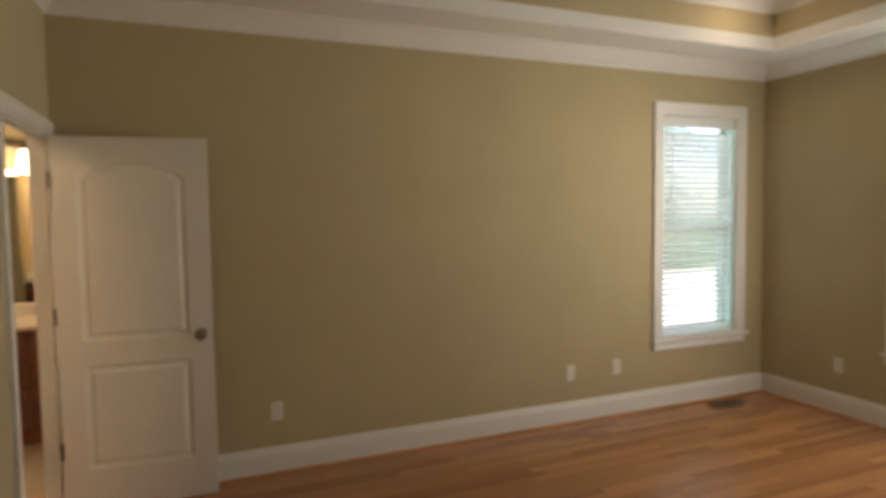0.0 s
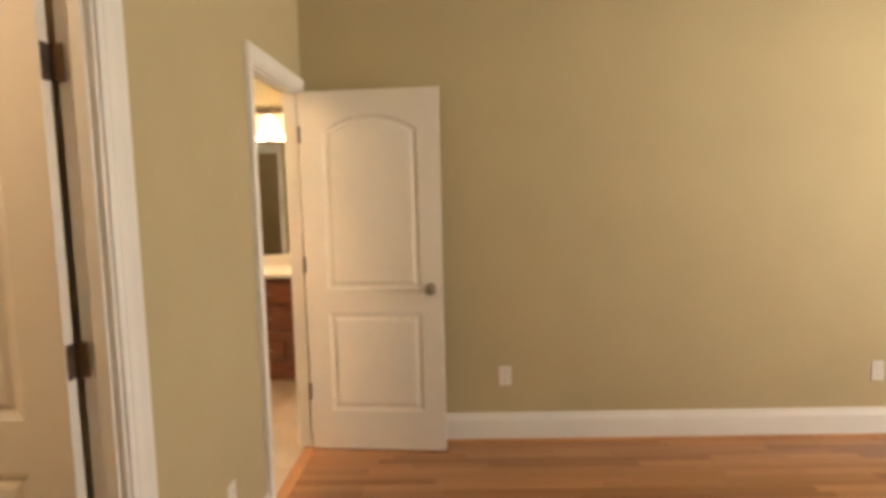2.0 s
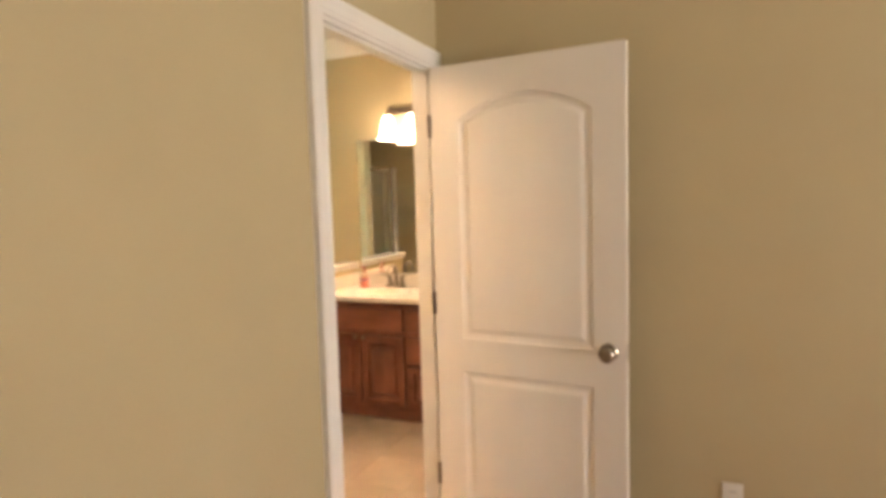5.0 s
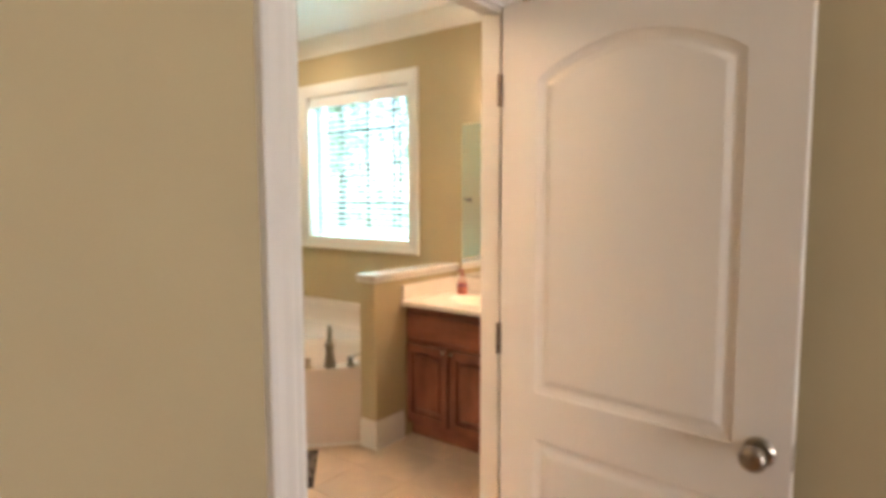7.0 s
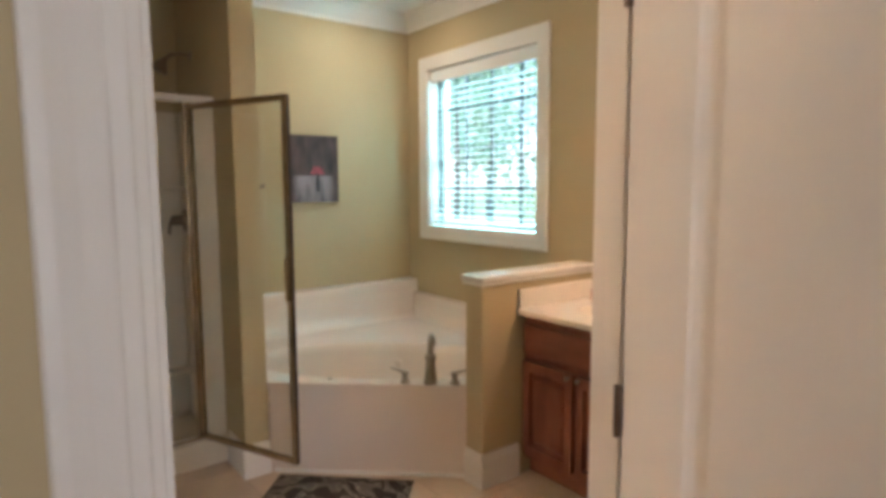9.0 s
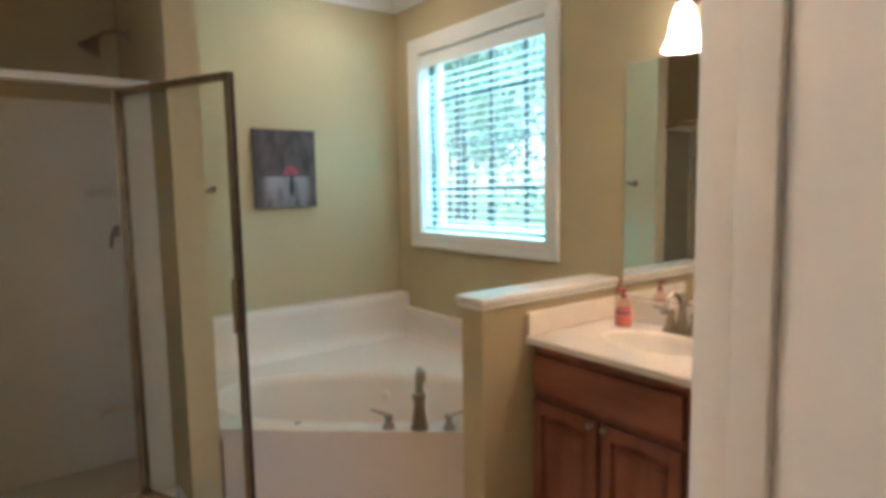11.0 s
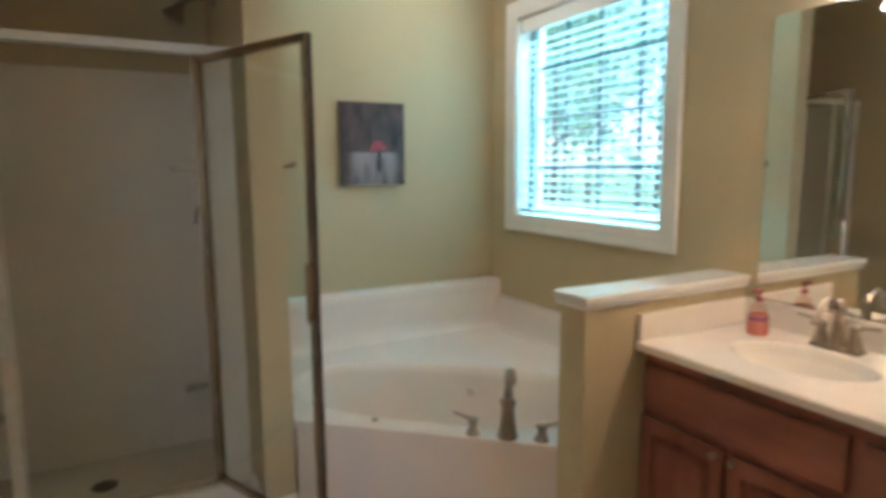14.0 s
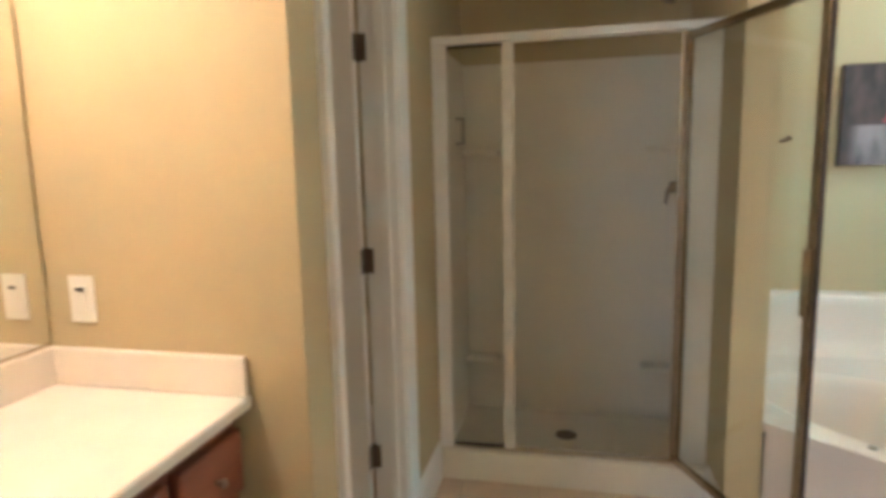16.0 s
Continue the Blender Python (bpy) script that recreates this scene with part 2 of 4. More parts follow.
struct("wall_vanity_end", box(XV - 0.115, -3.1, 0, XV, YT - 0.115, BC), WALLP, "olive beige wall at the end of a vanity")
struct("wall_bath_south", box(XV, YS - 0.115, 0, -TA, YS, BC), WALLP, "olive beige wall behind the second vanity")
struct("wall_closet_south", box(XW, -3.3, 0, -TA, -3.1, BC), WALLP, "plain painted closet wall")
struct("half_wall", box(-1.585, 0.88, 0, -1.465, YN, 1.009), WALLP, "low olive beige wall between tub and vanity")
struct("ceiling_bathroom", box(XW, -3.1, BC, -TA, YN, BC + 0.1), CEILP, "white bathroom ceiling", "ceiling")
TR = 0.42
struct("ceiling_tray", boxes([(0, -TR, SOF, XE, 0, SOF + 0.1), (0, -5.2, SOF, XE, -5.2 + TR, SOF + 0.1), (0, -5.2 + TR, SOF, TR, -TR, SOF + 0.1), (XE - TR, -5.2 + TR, SOF, XE, -TR, SOF + 0.1), (TR - 0.1, -5.2 + TR - 0.1, TRAY, XE - TR + 0.1, -TR + 0.1, TRAY + 0.1)]), CEILP, "white tray ceiling with a wide border", "ceiling")
struct("wall_tray_sides", boxes([(TR, -TR, SOF + 0.1, XE - TR, -TR + 0.1, TRAY), (TR, -5.1 + TR - 0.1, SOF + 0.1, XE - TR, -5.2 + TR + 0.1, TRAY), (TR - 0.1, -5.2 + TR, SOF + 0.1, TR, -TR, TRAY), (XE - TR, -5.2 + TR, SOF + 0.1, XE - TR + 0.1, -TR, TRAY)]), WALLP, "olive beige upright sides of the tray ceiling")
struct("roof_slab", box(XW - 0.2, -5.4, H1, XE + 0.2, YN + 0.2, H1 + 0.1), CEILP, "plain slab closing the house above", "roof")

BASE = [(0, 0), (0.016, 0), (0.016, 0.125), (0.013, 0.14), (0.009, 0.148), (0.007, 0.165), (0, 0.17)]
SHOE = [(0.016, 0), (0.032, 0), (0.030, 0.008), (0.024, 0.015), (0.016, 0.018)]
CROWN = [(0, -0.115), (0.012, -0.115), (0.016, -0.095), (0.04, -0.075), (0.07, -0.04), (0.085, -0.02), (0.10, -0.014), (0.10, 0), (0, 0)]


def moulding(name, prof, start, end, out, label):
    return struct(name, sweep(prof, start, end, out), WHITE, label, "trim")


for s, e, o in [((0, 0, 0), (XE, 0, 0), (0, -1, 0)), ((XE, 0, 0), (XE, -5.2, 0), (-1, 0, 0)), ((0, -1.835, 0), (0, -0.907, 0), (1, 0, 0)), ((0, -5.2, 0), (0, -2.785, 0), (1, 0, 0)), ((XE, -5.2, 0), (0, -5.2, 0), (0, 1, 0)),
                ((-1.585, 0.88, 0), (-1.465, 0.88, 0), (0, -1, 0)), ((-1.465, 0.864, 0), (-1.465, 1.12, 0), (1, 0, 0)),
                ((PXE, -0.004, 0), (PXE, 0.135, 0), (1, 0, 0)), ((-2.52, 0.012, 0), (PXE, 0.012, 0), (0, -1, 0)),
                ((-2.128, YT, 0), (-2.525, YT, 0), (0, 1, 0)), ((XV, -1.27, 0), (XV, YT + 0.001, 0), (1, 0, 0)),
                ((-TA, YN, 0), (-TA, 0.02, 0), (-1, 0, 0)), ((-TA, -0.907, 0), (-TA, -1.28, 0), (-1, 0, 0))]:
    moulding("baseboard", BASE, s, e, o, "white painted tall baseboard")
for s, e, o in [((0, -0.001, 0), (XE, -0.001, 0), (0, -1, 0)), ((XE, 0, 0), (XE, -5.2, 0), (-1, 0, 0))]:
    part("shoe_moulding", sweep(SHOE, s, e, o), OAK, None, "oak quarter-round along the baseboard", kind="structure", category="trim")
for s, e, o in [((0, 0, SOF), (XE, 0, SOF), (0, -1, 0)), ((XE, 0, SOF), (XE, -5.2, SOF), (-1, 0, 0)), ((0, 0, SOF), (0, -5.2, SOF), (1, 0, 0)), ((XE, -5.2, SOF), (0, -5.2, SOF), (0, 1, 0)),
                ((TR, -TR, TRAY), (XE - TR, -TR, TRAY), (0, -1, 0)), ((XE - TR, -TR, TRAY), (XE - TR, -5.2 + TR, TRAY), (-1, 0, 0)), ((TR, -TR, TRAY), (TR, -5.2 + TR, TRAY), (1, 0, 0)),
                ((XW, YN, BC), (-TA, YN, BC), (0, -1, 0)), ((XW, 0.13, BC), (XW, YN, BC), (1, 0, 0)), ((XW, 0.13, BC), (PXE, 0.13, BC), (0, 1, 0)), ((-TA, YN, BC), (-TA, YS, BC), (-1, 0, 0))]:
    moulding("crown_moulding", CROWN, s, e, o, "white painted crown moulding")


# ---- doorways and doors ----
def mitred(stations, closed):
    """Moulding through stations, each a list of profile points, joined station to station."""
    bm = bmesh.new()
    rings = [[bm.verts.new(p) for p in st] for st in stations]
    n = len(rings[0])
    pairs = list(zip(rings, rings[1:])) + ([(rings[-1], rings[0])] if closed else [])
    for a, b in pairs:
        for i in range(n):
            bm.faces.new((a[i], a[(i + 1) % n], b[(i + 1) % n], b[i]))
    if not closed:
        bm.faces.new(rings[0][::-1])
        bm.faces.new(rings[-1])
    return bm


def casing_profile(cw):
    return [(-0.006, 0), (-0.006, 0.009), (-0.002, 0.011), (0.16 * cw, 0.011), (0.22 * cw, 0.0135), (0.52 * cw, 0.0155), (0.72 * cw, 0.0185), (0.80 * cw, 0.020), (0.96 * cw, 0.020), (cw, 0.017), (cw, 0)]


def doorway(name, axis, a0, a1, f0, f1, label, cw=0.085, cw1=None, head=None):
    """Jamb, stops and casing round an opening from a0 to a1 along an axis; f0 and f1 are the wall's faces."""
    def at(u0, v0, z0, u1, v1, z1):
        r = (u0, v0, z0, u1, v1, z1) if axis == "x" else (v0, u0, z0, v1, u1, z1)
        return (min(r[0], r[3]), min(r[1], r[4]), r[2], max(r[0], r[3]), max(r[1], r[4]), r[5])
    top = tagged(new(name), label, "doorway", kind="structure")
    j = 0.018
    part("jamb", boxes([at(a0, f0 - 0.002, 0, a0 + j, f1 + 0.002, DH - j), at(a1 - j, f0 - 0.002, 0, a1, f1 + 0.002, DH - j), at(a0, f0 - 0.002, DH - j, a1, f1 + 0.002, DH)], 0.002), WHITE, top)
    mid = (f0 + f1) / 2
    part("door_stop", boxes([at(a0 + j, mid - 0.005, 0, a0 + j + 0.011, mid + 0.028, DH - j - 0.011), at(a1 - j - 0.011, mid - 0.005, 0, a1 - j, mid + 0.028, DH - j - 0.011), at(a0 + j, mid - 0.005, DH - j - 0.011, a1 - j, mid + 0.028, DH - j)], 0.002), WHITE, top)
    for f, s in ((f0, -1), (f1, 1)):
        k1, kt = (cw1 or cw) / cw, (head or cw) / cw
        prof = casing_profile(cw)

        def spot(u, v, z):
            return (u, v, z) if axis == "x" else (v, u, z)
        part("casing", mitred([[spot(a0 - w, f + s * d, 0) for w, d in prof], [spot(a0 - w, f + s * d, DH + w * kt) for w, d in prof], [spot(a1 + w * k1, f + s * d, DH + w * kt) for w, d in prof], [spot(a1 + w * k1, f + s * d, 0) for w, d in prof]], False), WHITE, top, "moulded white casing")
    return top


doorway("door_frame_1", "y", D1[0], D1[1], -TA, 0, "white painted door frame between bedroom and bathroom", 0.076, 0.041, 0.056)
doorway("door_frame_2", "y", D2[0], D2[1], -TA, 0, "white painted door frame of the closet", 0.095)
doorway("door_frame_3", "x", TD[0], TD[1], YT - 0.115, YT, "white painted door frame of the toilet room", 0.085, 0.056)


def outline(x0, z0, x1, z1, rise):
    """Closed loop of a panel, with an arched head that rises in the middle."""
    pts = [(x0, z0), (x1, z0), (x1, z1)]
    if rise:
        for i in range(1, 16):
            u = i / 16
            pts.append((x1 + (x0 - x1) * u, z1 + rise * (math.sin(math.pi * u) ** 0.8)))
    pts.append((x0, z1))
    return pts


def inset(pts, d):
    n, out = len(pts), []
    for i in range(n):
        p0, p, p1 = Vector(pts[i - 1]), Vector(pts[i]), Vector(pts[(i + 1) % n])
        a, b = (p - p0).normalized(), (p1 - p).normalized()
        na, nb = Vector((-a.y, a.x)), Vector((-b.y, b.x))
        m = (na + nb).normalized()
        out.append(tuple(p + m * d / max(0.3, m.dot(na))))
    return out


def panel_face(bm, w, h, y, s, panels, steps, x0=0.0, z0=0.0):
    """Face of a leaf in the xz plane at y, with moulded panels let into it; s is the way out of the face."""
    def loop(pts, dep):
        vs = [bm.verts.new((a, y + s * dep, b)) for a, b in pts]
        return vs, [bm.edges.new((vs[i], vs[(i + 1) % len(vs)])) for i in range(len(vs))]
    ov, edges = loop([(x0, z0), (x0 + w, z0), (x0 + w, z0 + h), (x0, z0 + h)], 0)
    edges = list(edges)
    for pts in panels:
        lv, le = loop(pts, 0)
        edges += le
        prev = lv
        for d, dep in steps:
            cur, _ = loop(inset(pts, d), dep)
            for i in range(len(cur)):
                bm.faces.new((prev[i], prev[(i + 1) % len(cur)], cur[(i + 1) % len(cur)], cur[i]))
            prev = cur
        bm.faces.new(prev)
    bmesh.ops.triangle_fill(bm, use_beauty=True, edges=edges)
    return ov


STEPS = [(0.006, -0.004), (0.018, -0.0075), (0.026, -0.0075), (0.042, -0.002), (0.047, -0.0015)]


def door_leaf(name, w, label, knob_side=1, at=(0, 0, 0), turn=0.0, knob=True, plate=0.029):
    """Two-panel arch-top door; hinge edge at x = 0, faces at y = 0 and y = 0.035."""
    h, t = 2.017, 0.035
    top = thing(name, label, "door", at=at, turn=turn)
    tagged(top, kind="structure")
    st = 0.118 if w > 0.68 else 0.10
    panels = [outline(st, 0.225, w - st, 0.79, 0), outline(st, 0.925, w - st, 1.80, 0.085)]
    bm = bmesh.new()
    a = panel_face(bm, w, h, 0, -1, panels, STEPS)
    b = panel_face(bm, w, h, t, 1, panels, STEPS)
    for i in range(4):
        bm.faces.new((a[i], a[(i + 1) % 4], b[(i + 1) % 4], b[i]))
    part("leaf", bm, DOORP, top)
    if knob:
        for s, y in ((-1, 0), (1, t)):
            m = Matrix.Translation((w - 0.062, y, 0.925)) @ Matrix.Rotation(radians(90) * (1 if s < 0 else -1), 4, "X")
            k = part("door_knob", lathe([(0.010, 0.0), (0.010, 0.025), (0.017, 0.030), (0.026, 0.040), (0.029, 0.050), (0.027, 0.059), (0.020, 0.065), (0.008, 0.067)], 24, None, m), NICKEL, top, "round satin nickel door knob", True)
            part("rosette", lathe([(0.033, 0), (0.033, 0.004), (0.028, 0.009), (0.012, 0.011)], 24, None, m), NICKEL, k, "", True)
        part("latch_plate", box(w - 0.0005, 0.005, 0.895, w + 0.0015, 0.03, 0.955), NICKEL, top)
    for z in (0.340, 1.066, 1.785):
        hg = part("hinge", tube([(-0.006, -0.006, z - 0.045), (-0.006, -0.006, z + 0.045)], 0.0065, 10), BRONZE, top, "dark bronze door hinge")
        part("hinge_plate", box(-0.002, 0.0, z - 0.044, 0.0005, 0.031, z + 0.044), BRONZE, hg)
        part("hinge_plate", box(-0.006 - plate, -0.002, z - 0.044, -0.006, 0.0005, z + 0.044), BRONZE, hg)
    return top


door_leaf("door_1", 0.765, "white two-panel arched bathroom door standing open", at=(0.006, -0.088, 0.008), turn=-4.3, plate=0.006)
door_leaf("door_2", 0.76, "white two-panel closet door opened into the closet", at=(-0.099, -1.957, 0.008), turn=178)
door_leaf("door_3", 0.545, "white two-panel toilet room door opened inwards", at=(-2.024, YT - 0.131, 0.008), turn=-91)


# ---- windows and blinds ----
def window(name, axis, a0, a1, z0, z1, face, s, label, rows, cols, cw, stool):
    """Cased window with sash, bars and pane; face is the room side of the wall and s the way into the wall."""
    def at(u0, v0, za, u1, v1, zb):
        v0, v1 = face + s * v0, face + s * v1
        r = (u0, v0, za, u1, v1, zb) if axis == "x" else (v0, u0, za, v1, u1, zb)
        return (min(r[0], r[3]), min(r[1], r[4]), za, max(r[0], r[3]), max(r[1], r[4]), zb)
    top = tagged(new(name), label, "window", kind="structure")
    j = 0.012
    part("jamb", boxes([at(a0, 0, z0, a0 + j, 0.19, z1), at(a1 - j, 0, z0, a1, 0.19, z1), at(a0 + j, 0, z1 - j, a1 - j, 0.19, z1), at(a0 + j, 0, z0, a1 - j, 0.19, z0 + j)]), WHITE, top)
    prof = casing_profile(cw)

    def spot(u, v, z):
        return (u, face - s * v, z) if axis == "x" else (face - s * v, u, z)
    part("casing", mitred([[spot(a0 - w, d, z0 - w) for w, d in prof], [spot(a0 - w, d, z1 + w) for w, d in prof], [spot(a1 + w, d, z1 + w) for w, d in prof], [spot(a1 + w, d, z0 - w) for w, d in prof]], True), WHITE, top, "moulded white casing")
    if stool:
        part("window_sill", box(*at(a0 - cw - 0.02, -0.045, z0 - 0.028, a1 + cw + 0.02, -0.0215, z0 - 0.004), 0.004), WHITE, top)
    f = 0.045
    part("sash", boxes([at(a0 + j, 0.12, z0 + j, a0 + j + f, 0.16, z1 - j), at(a1 - j - f, 0.12, z0 + j, a1 - j, 0.16, z1 - j), at(a0 + j + f, 0.12, z1 - j - f, a1 - j - f, 0.16, z1 - j), at(a0 + j + f, 0.12, z0 + j, a1 - j - f, 0.16, z0 + j + f)], 0.003), WHITE, top)
    # in the many-paned window the bars' backlit silhouette is put into their colour
    for i in range(1, rows):
        z = z0 + (z1 - z0) * i / rows
        wide = 0.022 if rows == 2 else 0.007
        part("muntin", box(*at(a0 + j + f, 0.128, z - wide, a1 - j - f, 0.152, z + wide)), WHITE if rows == 2 else BACKDARK, top)
    for i in range(1, cols):
        u = a0 + (a1 - a0) * i / cols
        part("muntin", box(*at(u - 0.006, 0.130, z0 + j + f, u + 0.006, 0.150, z1 - j - f)), WHITE if rows == 2 else BACKDARK, top)
    # added dark strips imitate the shaded steps of the jamb
    if rows > 2:
        for v in (0.088, 0.112, 0.1185 - 0.02):
            for u0, u1 in ((a0 + j, a0 + j + 0.006), (a1 - j - 0.006, a1 - j)):
                part("weatherstrip", box(*at(u0, v, z0 + j, u1, v + 0.005, z1 - j)), BACKDARK, top, "dark strip added for the shaded lines of the jamb")
    p = part("pane", box(*at(a0 + j + f, 0.138, z0 + j + f, a1 - j - f, 0.142, z1 - j - f)), PANE, top)
    p.visible_shadow = False
    return top


def blind(axis, a0, a1, z0, z1, face, s, tilt, label):
    """Two-inch slat blind hung inside a window opening."""
    top = thing("window_blind", label, "blind", "window blinds", at=((a0 + a1) / 2, face + s * 0.045, z0) if axis == "x" else (face + s * 0.045, (a0 + a1) / 2, z0), turn=0 if axis == "x" else 90)
    w = a1 - a0 - 0.03
    hgt = z1 - z0
    part("valance", box(-w / 2 - 0.002, -0.034, hgt - 0.085, w / 2 + 0.002, -0.024, hgt - 0.004, 0.003), SLAT, top, "white blind valance")
    part("head_rail", box(-w / 2, -0.022, hgt - 0.055, w / 2, 0.028, hgt - 0.012), SLAT, top)
    part("bottom_rail", box(-w / 2, -0.025, 0.018, w / 2, 0.025, 0.036, 0.003), SLAT, top)
    bm = bmesh.new()
    ca, sa = math.cos(radians(tilt)), math.sin(radians(tilt))
    ring = []
    for k in range(5):
        u = -0.025 + 0.0125 * k
        zc = 0.0025 * (1 - (u / 0.025) ** 2)
        ring.append((u * ca - zc * sa, u * sa + zc * ca))
    lo = [[bm.verts.new((x, a, b)) for a, b in ring] for x in (-w / 2, w / 2)]
    hi = [[bm.verts.new((x, a, b + 0.0028)) for a, b in ring] for x in (-w / 2, w / 2)]
    for k in range(4):
        bm.faces.new((lo[0][k], lo[1][k], lo[1][k + 1], lo[0][k + 1]))
        bm.faces.new((hi[0][k], hi[0][k + 1], hi[1][k + 1], hi[1][k]))
    for k in (0, 4):
        bm.faces.new((lo[0][k], lo[1][k], hi[1][k], hi[0][k]))
    for e in (0, 1):
        bm.faces.new((*lo[e], *hi[e][::-1]))
    first = part("slat", bm, SLAT, top)
    first.location.z = 0.075
    n = int((hgt - 0.15) / 0.043)
    for i in range(1, n):
        o = first.copy()
        scene.collection.objects.link(o)
        o.location.z = 0.075 + 0.043 * i
    k = 4 if w > 0.9 else 3
    for i in range(k):
        x = -w / 2 + 0.10 + (w - 0.20) * i / (k - 1)
        for y in (-0.026, 0.026):
            part("ladder_cord", box(x - 0.0011, y - 0.0011, 0.03, x + 0.0011, y + 0.0011, hgt - 0.05), SLAT, top)
    part("tilt_wand", tube([(-w / 2 + 0.07, -0.04, hgt - 0.07), (-w / 2 + 0.07, -0.04, hgt * 0.45)], 0.004, 8), SLAT, top)
    return top


window("window_1", "x", *W1, 0, 1, "tall white-cased double-hung bedroom window", 2, 1, 0.09, True)
window("window_2", "y", *W2, XE, 1, "tall white-cased twin bedroom window in the side wall", 2, 2, 0.09, True)
window("window_3", "x", *W3, YN, 1, "large white-cased bathroom window with grille bars", 4, 4, 0.088, False)
blind("x", W1[0] + 0.012, W1[1] - 0.012, W1[2] + 0.012, W1[3] - 0.012, 0, 1, -34, "white slatted blind lowered in the bedroom window")
blind("y", W2[0] + 0.012, W2[1] - 0.012, W2[2] + 0.012, W2[3] - 0.012, XE, 1, 14, "white slatted blind lowered in the side window")
blind("x", W3[0] + 0.012, W3[1] - 0.012, W3[2] + 0.012, W3[3] - 0.012, YN, 1, 7, "white slatted blind, slats open, in the bathroom window")


# ---- tub corner ----
TUB = [(-2.262, 0.133), (-1.588, 0.895), (-1.588, YN - 0.002), (XW + 0.002, YN - 0.002), (XW + 0.002, 0.133)]
RIM = 0.475
MU, MN = Vector((0.6625, 0.7490)), Vector((-0.7490, 0.6625))
TC = Vector((-1.925, 0.514))          # middle of the apron


def tub_at(u, n):
    p = TC + MU * u + MN * n
    return p.x, p.y


tub = thing("corner_bathtub", "white acrylic corner garden tub with a diagonal apron", "bathtub")
bm = bmesh.new()
SEG = 64
basin = []
for ru, rn, z in ((0.73, 0.352, RIM), (0.715, 0.338, RIM - 0.012), (0.70, 0.325, RIM - 0.05), (0.63, 0.27, 0.22), (0.52, 0.20, 0.09), (0.40, 0.14, 0.06)):
    ring = []
    for i in range(SEG):
        a = 2 * math.pi * i / SEG
        c, s = math.cos(a), math.sin(a)
        k = (abs(c) ** 2.4 + abs(s) ** 2.4) ** (-1 / 2.4)
        x, y = tub_at(ru * k * c, 0.44 + rn * k * s)
        ring.append(bm.verts.new((x, y, z)))
    basin.append(ring)
for a, b in zip(basin, basin[1:]):
    for i in range(SEG):
        bm.faces.new((a[i], a[(i + 1) % SEG], b[(i + 1) % SEG], b[i]))
bm.faces.new(basin[-1])
part("basin", bm, ACRYL, tub, "smooth white oval tub basin", True)
bm = bmesh.new()
ring = [bm.verts.new((*tub_at(0.73 * k * math.cos(a), 0.44 + 0.352 * k * math.sin(a)), RIM)) for a in [2 * math.pi * i / SEG for i in range(SEG)] for k in [(abs(math.cos(a)) ** 2.4 + abs(math.sin(a)) ** 2.4) ** (-1 / 2.4)]]
edges = [bm.edges.new((ring[i], ring[(i + 1) % SEG])) for i in range(SEG)]
out = [bm.verts.new((x, y, RIM)) for x, y in TUB]
edges += [bm.edges.new((out[i], out[(i + 1) % 5])) for i in range(5)]
bmesh.ops.triangle_fill(bm, use_beauty=True, edges=edges)
low = [bm.verts.new((x, y, RIM - 0.03)) for x, y in TUB]
for i in range(5):
    bm.faces.new((out[i], out[(i + 1) % 5], low[(i + 1) % 5], low[i]))
part("deck", bm, ACRYL, tub)
L = math.dist(TUB[0], TUB[1])
bm = box(-L / 2, 0.012, 0.0, L / 2, 0.03, RIM - 0.03)
bmesh.ops.transform(bm, matrix=Matrix(((MU.x, MN.x, 0, TC.x), (MU.y, MN.y, 0, TC.y), (0, 0, 1, 0), (0, 0, 0, 1))), verts=bm.verts)
part("apron", bm, ACRYL, tub, "plain white tub apron")
bm = box(-L / 2 + 0.02, -0.006, 0.0, L / 2 - 0.02, 0.0115, 0.018, 0.004)
bmesh.ops.transform(bm, matrix=Matrix(((MU.x, MN.x, 0, TC.x), (MU.y, MN.y, 0, TC.y), (0, 0, 1, 0), (0, 0, 0, 1))), verts=bm.verts)
part("caulk_strip", bm, WHITE, tub)
# raised backs along the walls
LEDGE = [(0, 0.752), (0.088, 0.752), (0.099, 0.748), (0.105, 0.738), (0.108, 0.70), (0.114, 0.62), (0.126, 0.55), (0.145, 0.505), (0.17, 0.484), (0.20, RIM + 0.002), (0.20, RIM - 0.02), (0, RIM - 0.02)]
SIDE = [(0, 0.655), (0.030, 0.655), (0.039, 0.651), (0.044, 0.641), (0.048, 0.60), (0.056, 0.545), (0.072, 0.505), (0.092, 0.484), (0.115, RIM + 0.002), (0.115, RIM - 0.02), (0, RIM - 0.02)]
part("back_ledge", sweep(LEDGE, (XW + 0.003, 0.134, 0), (XW + 0.003, YN - 0.004, 0), (1, 0, 0)), ACRYL, tub, "raised white ledge along the wall", True)
part("side_panel", sweep(SIDE, (XW + 0.10, YN - 0.003, 0), (-1.59, YN - 0.003, 0), (0, -1, 0)), ACRYL, tub, "raised white panel under the window", True)
for u, n, z in ((-0.38, 0.728, 0.36), (0.05, 0.745, 0.36)):
    x, y = tub_at(u, n)
    m = Matrix.Translation((x, y, z)) @ Matrix.Rotation(math.atan2(-MN.y, -MN.x), 4, "Z") @ Matrix.Rotation(radians(90), 4, "Y")
    part("jet", lathe([(0.022, 0), (0.022, 0.008), (0.014, 0.012), (0.006, 0.010)], 16, None, m), ACRYL, tub)

x, y = tub_at(-0.205, 0.070)
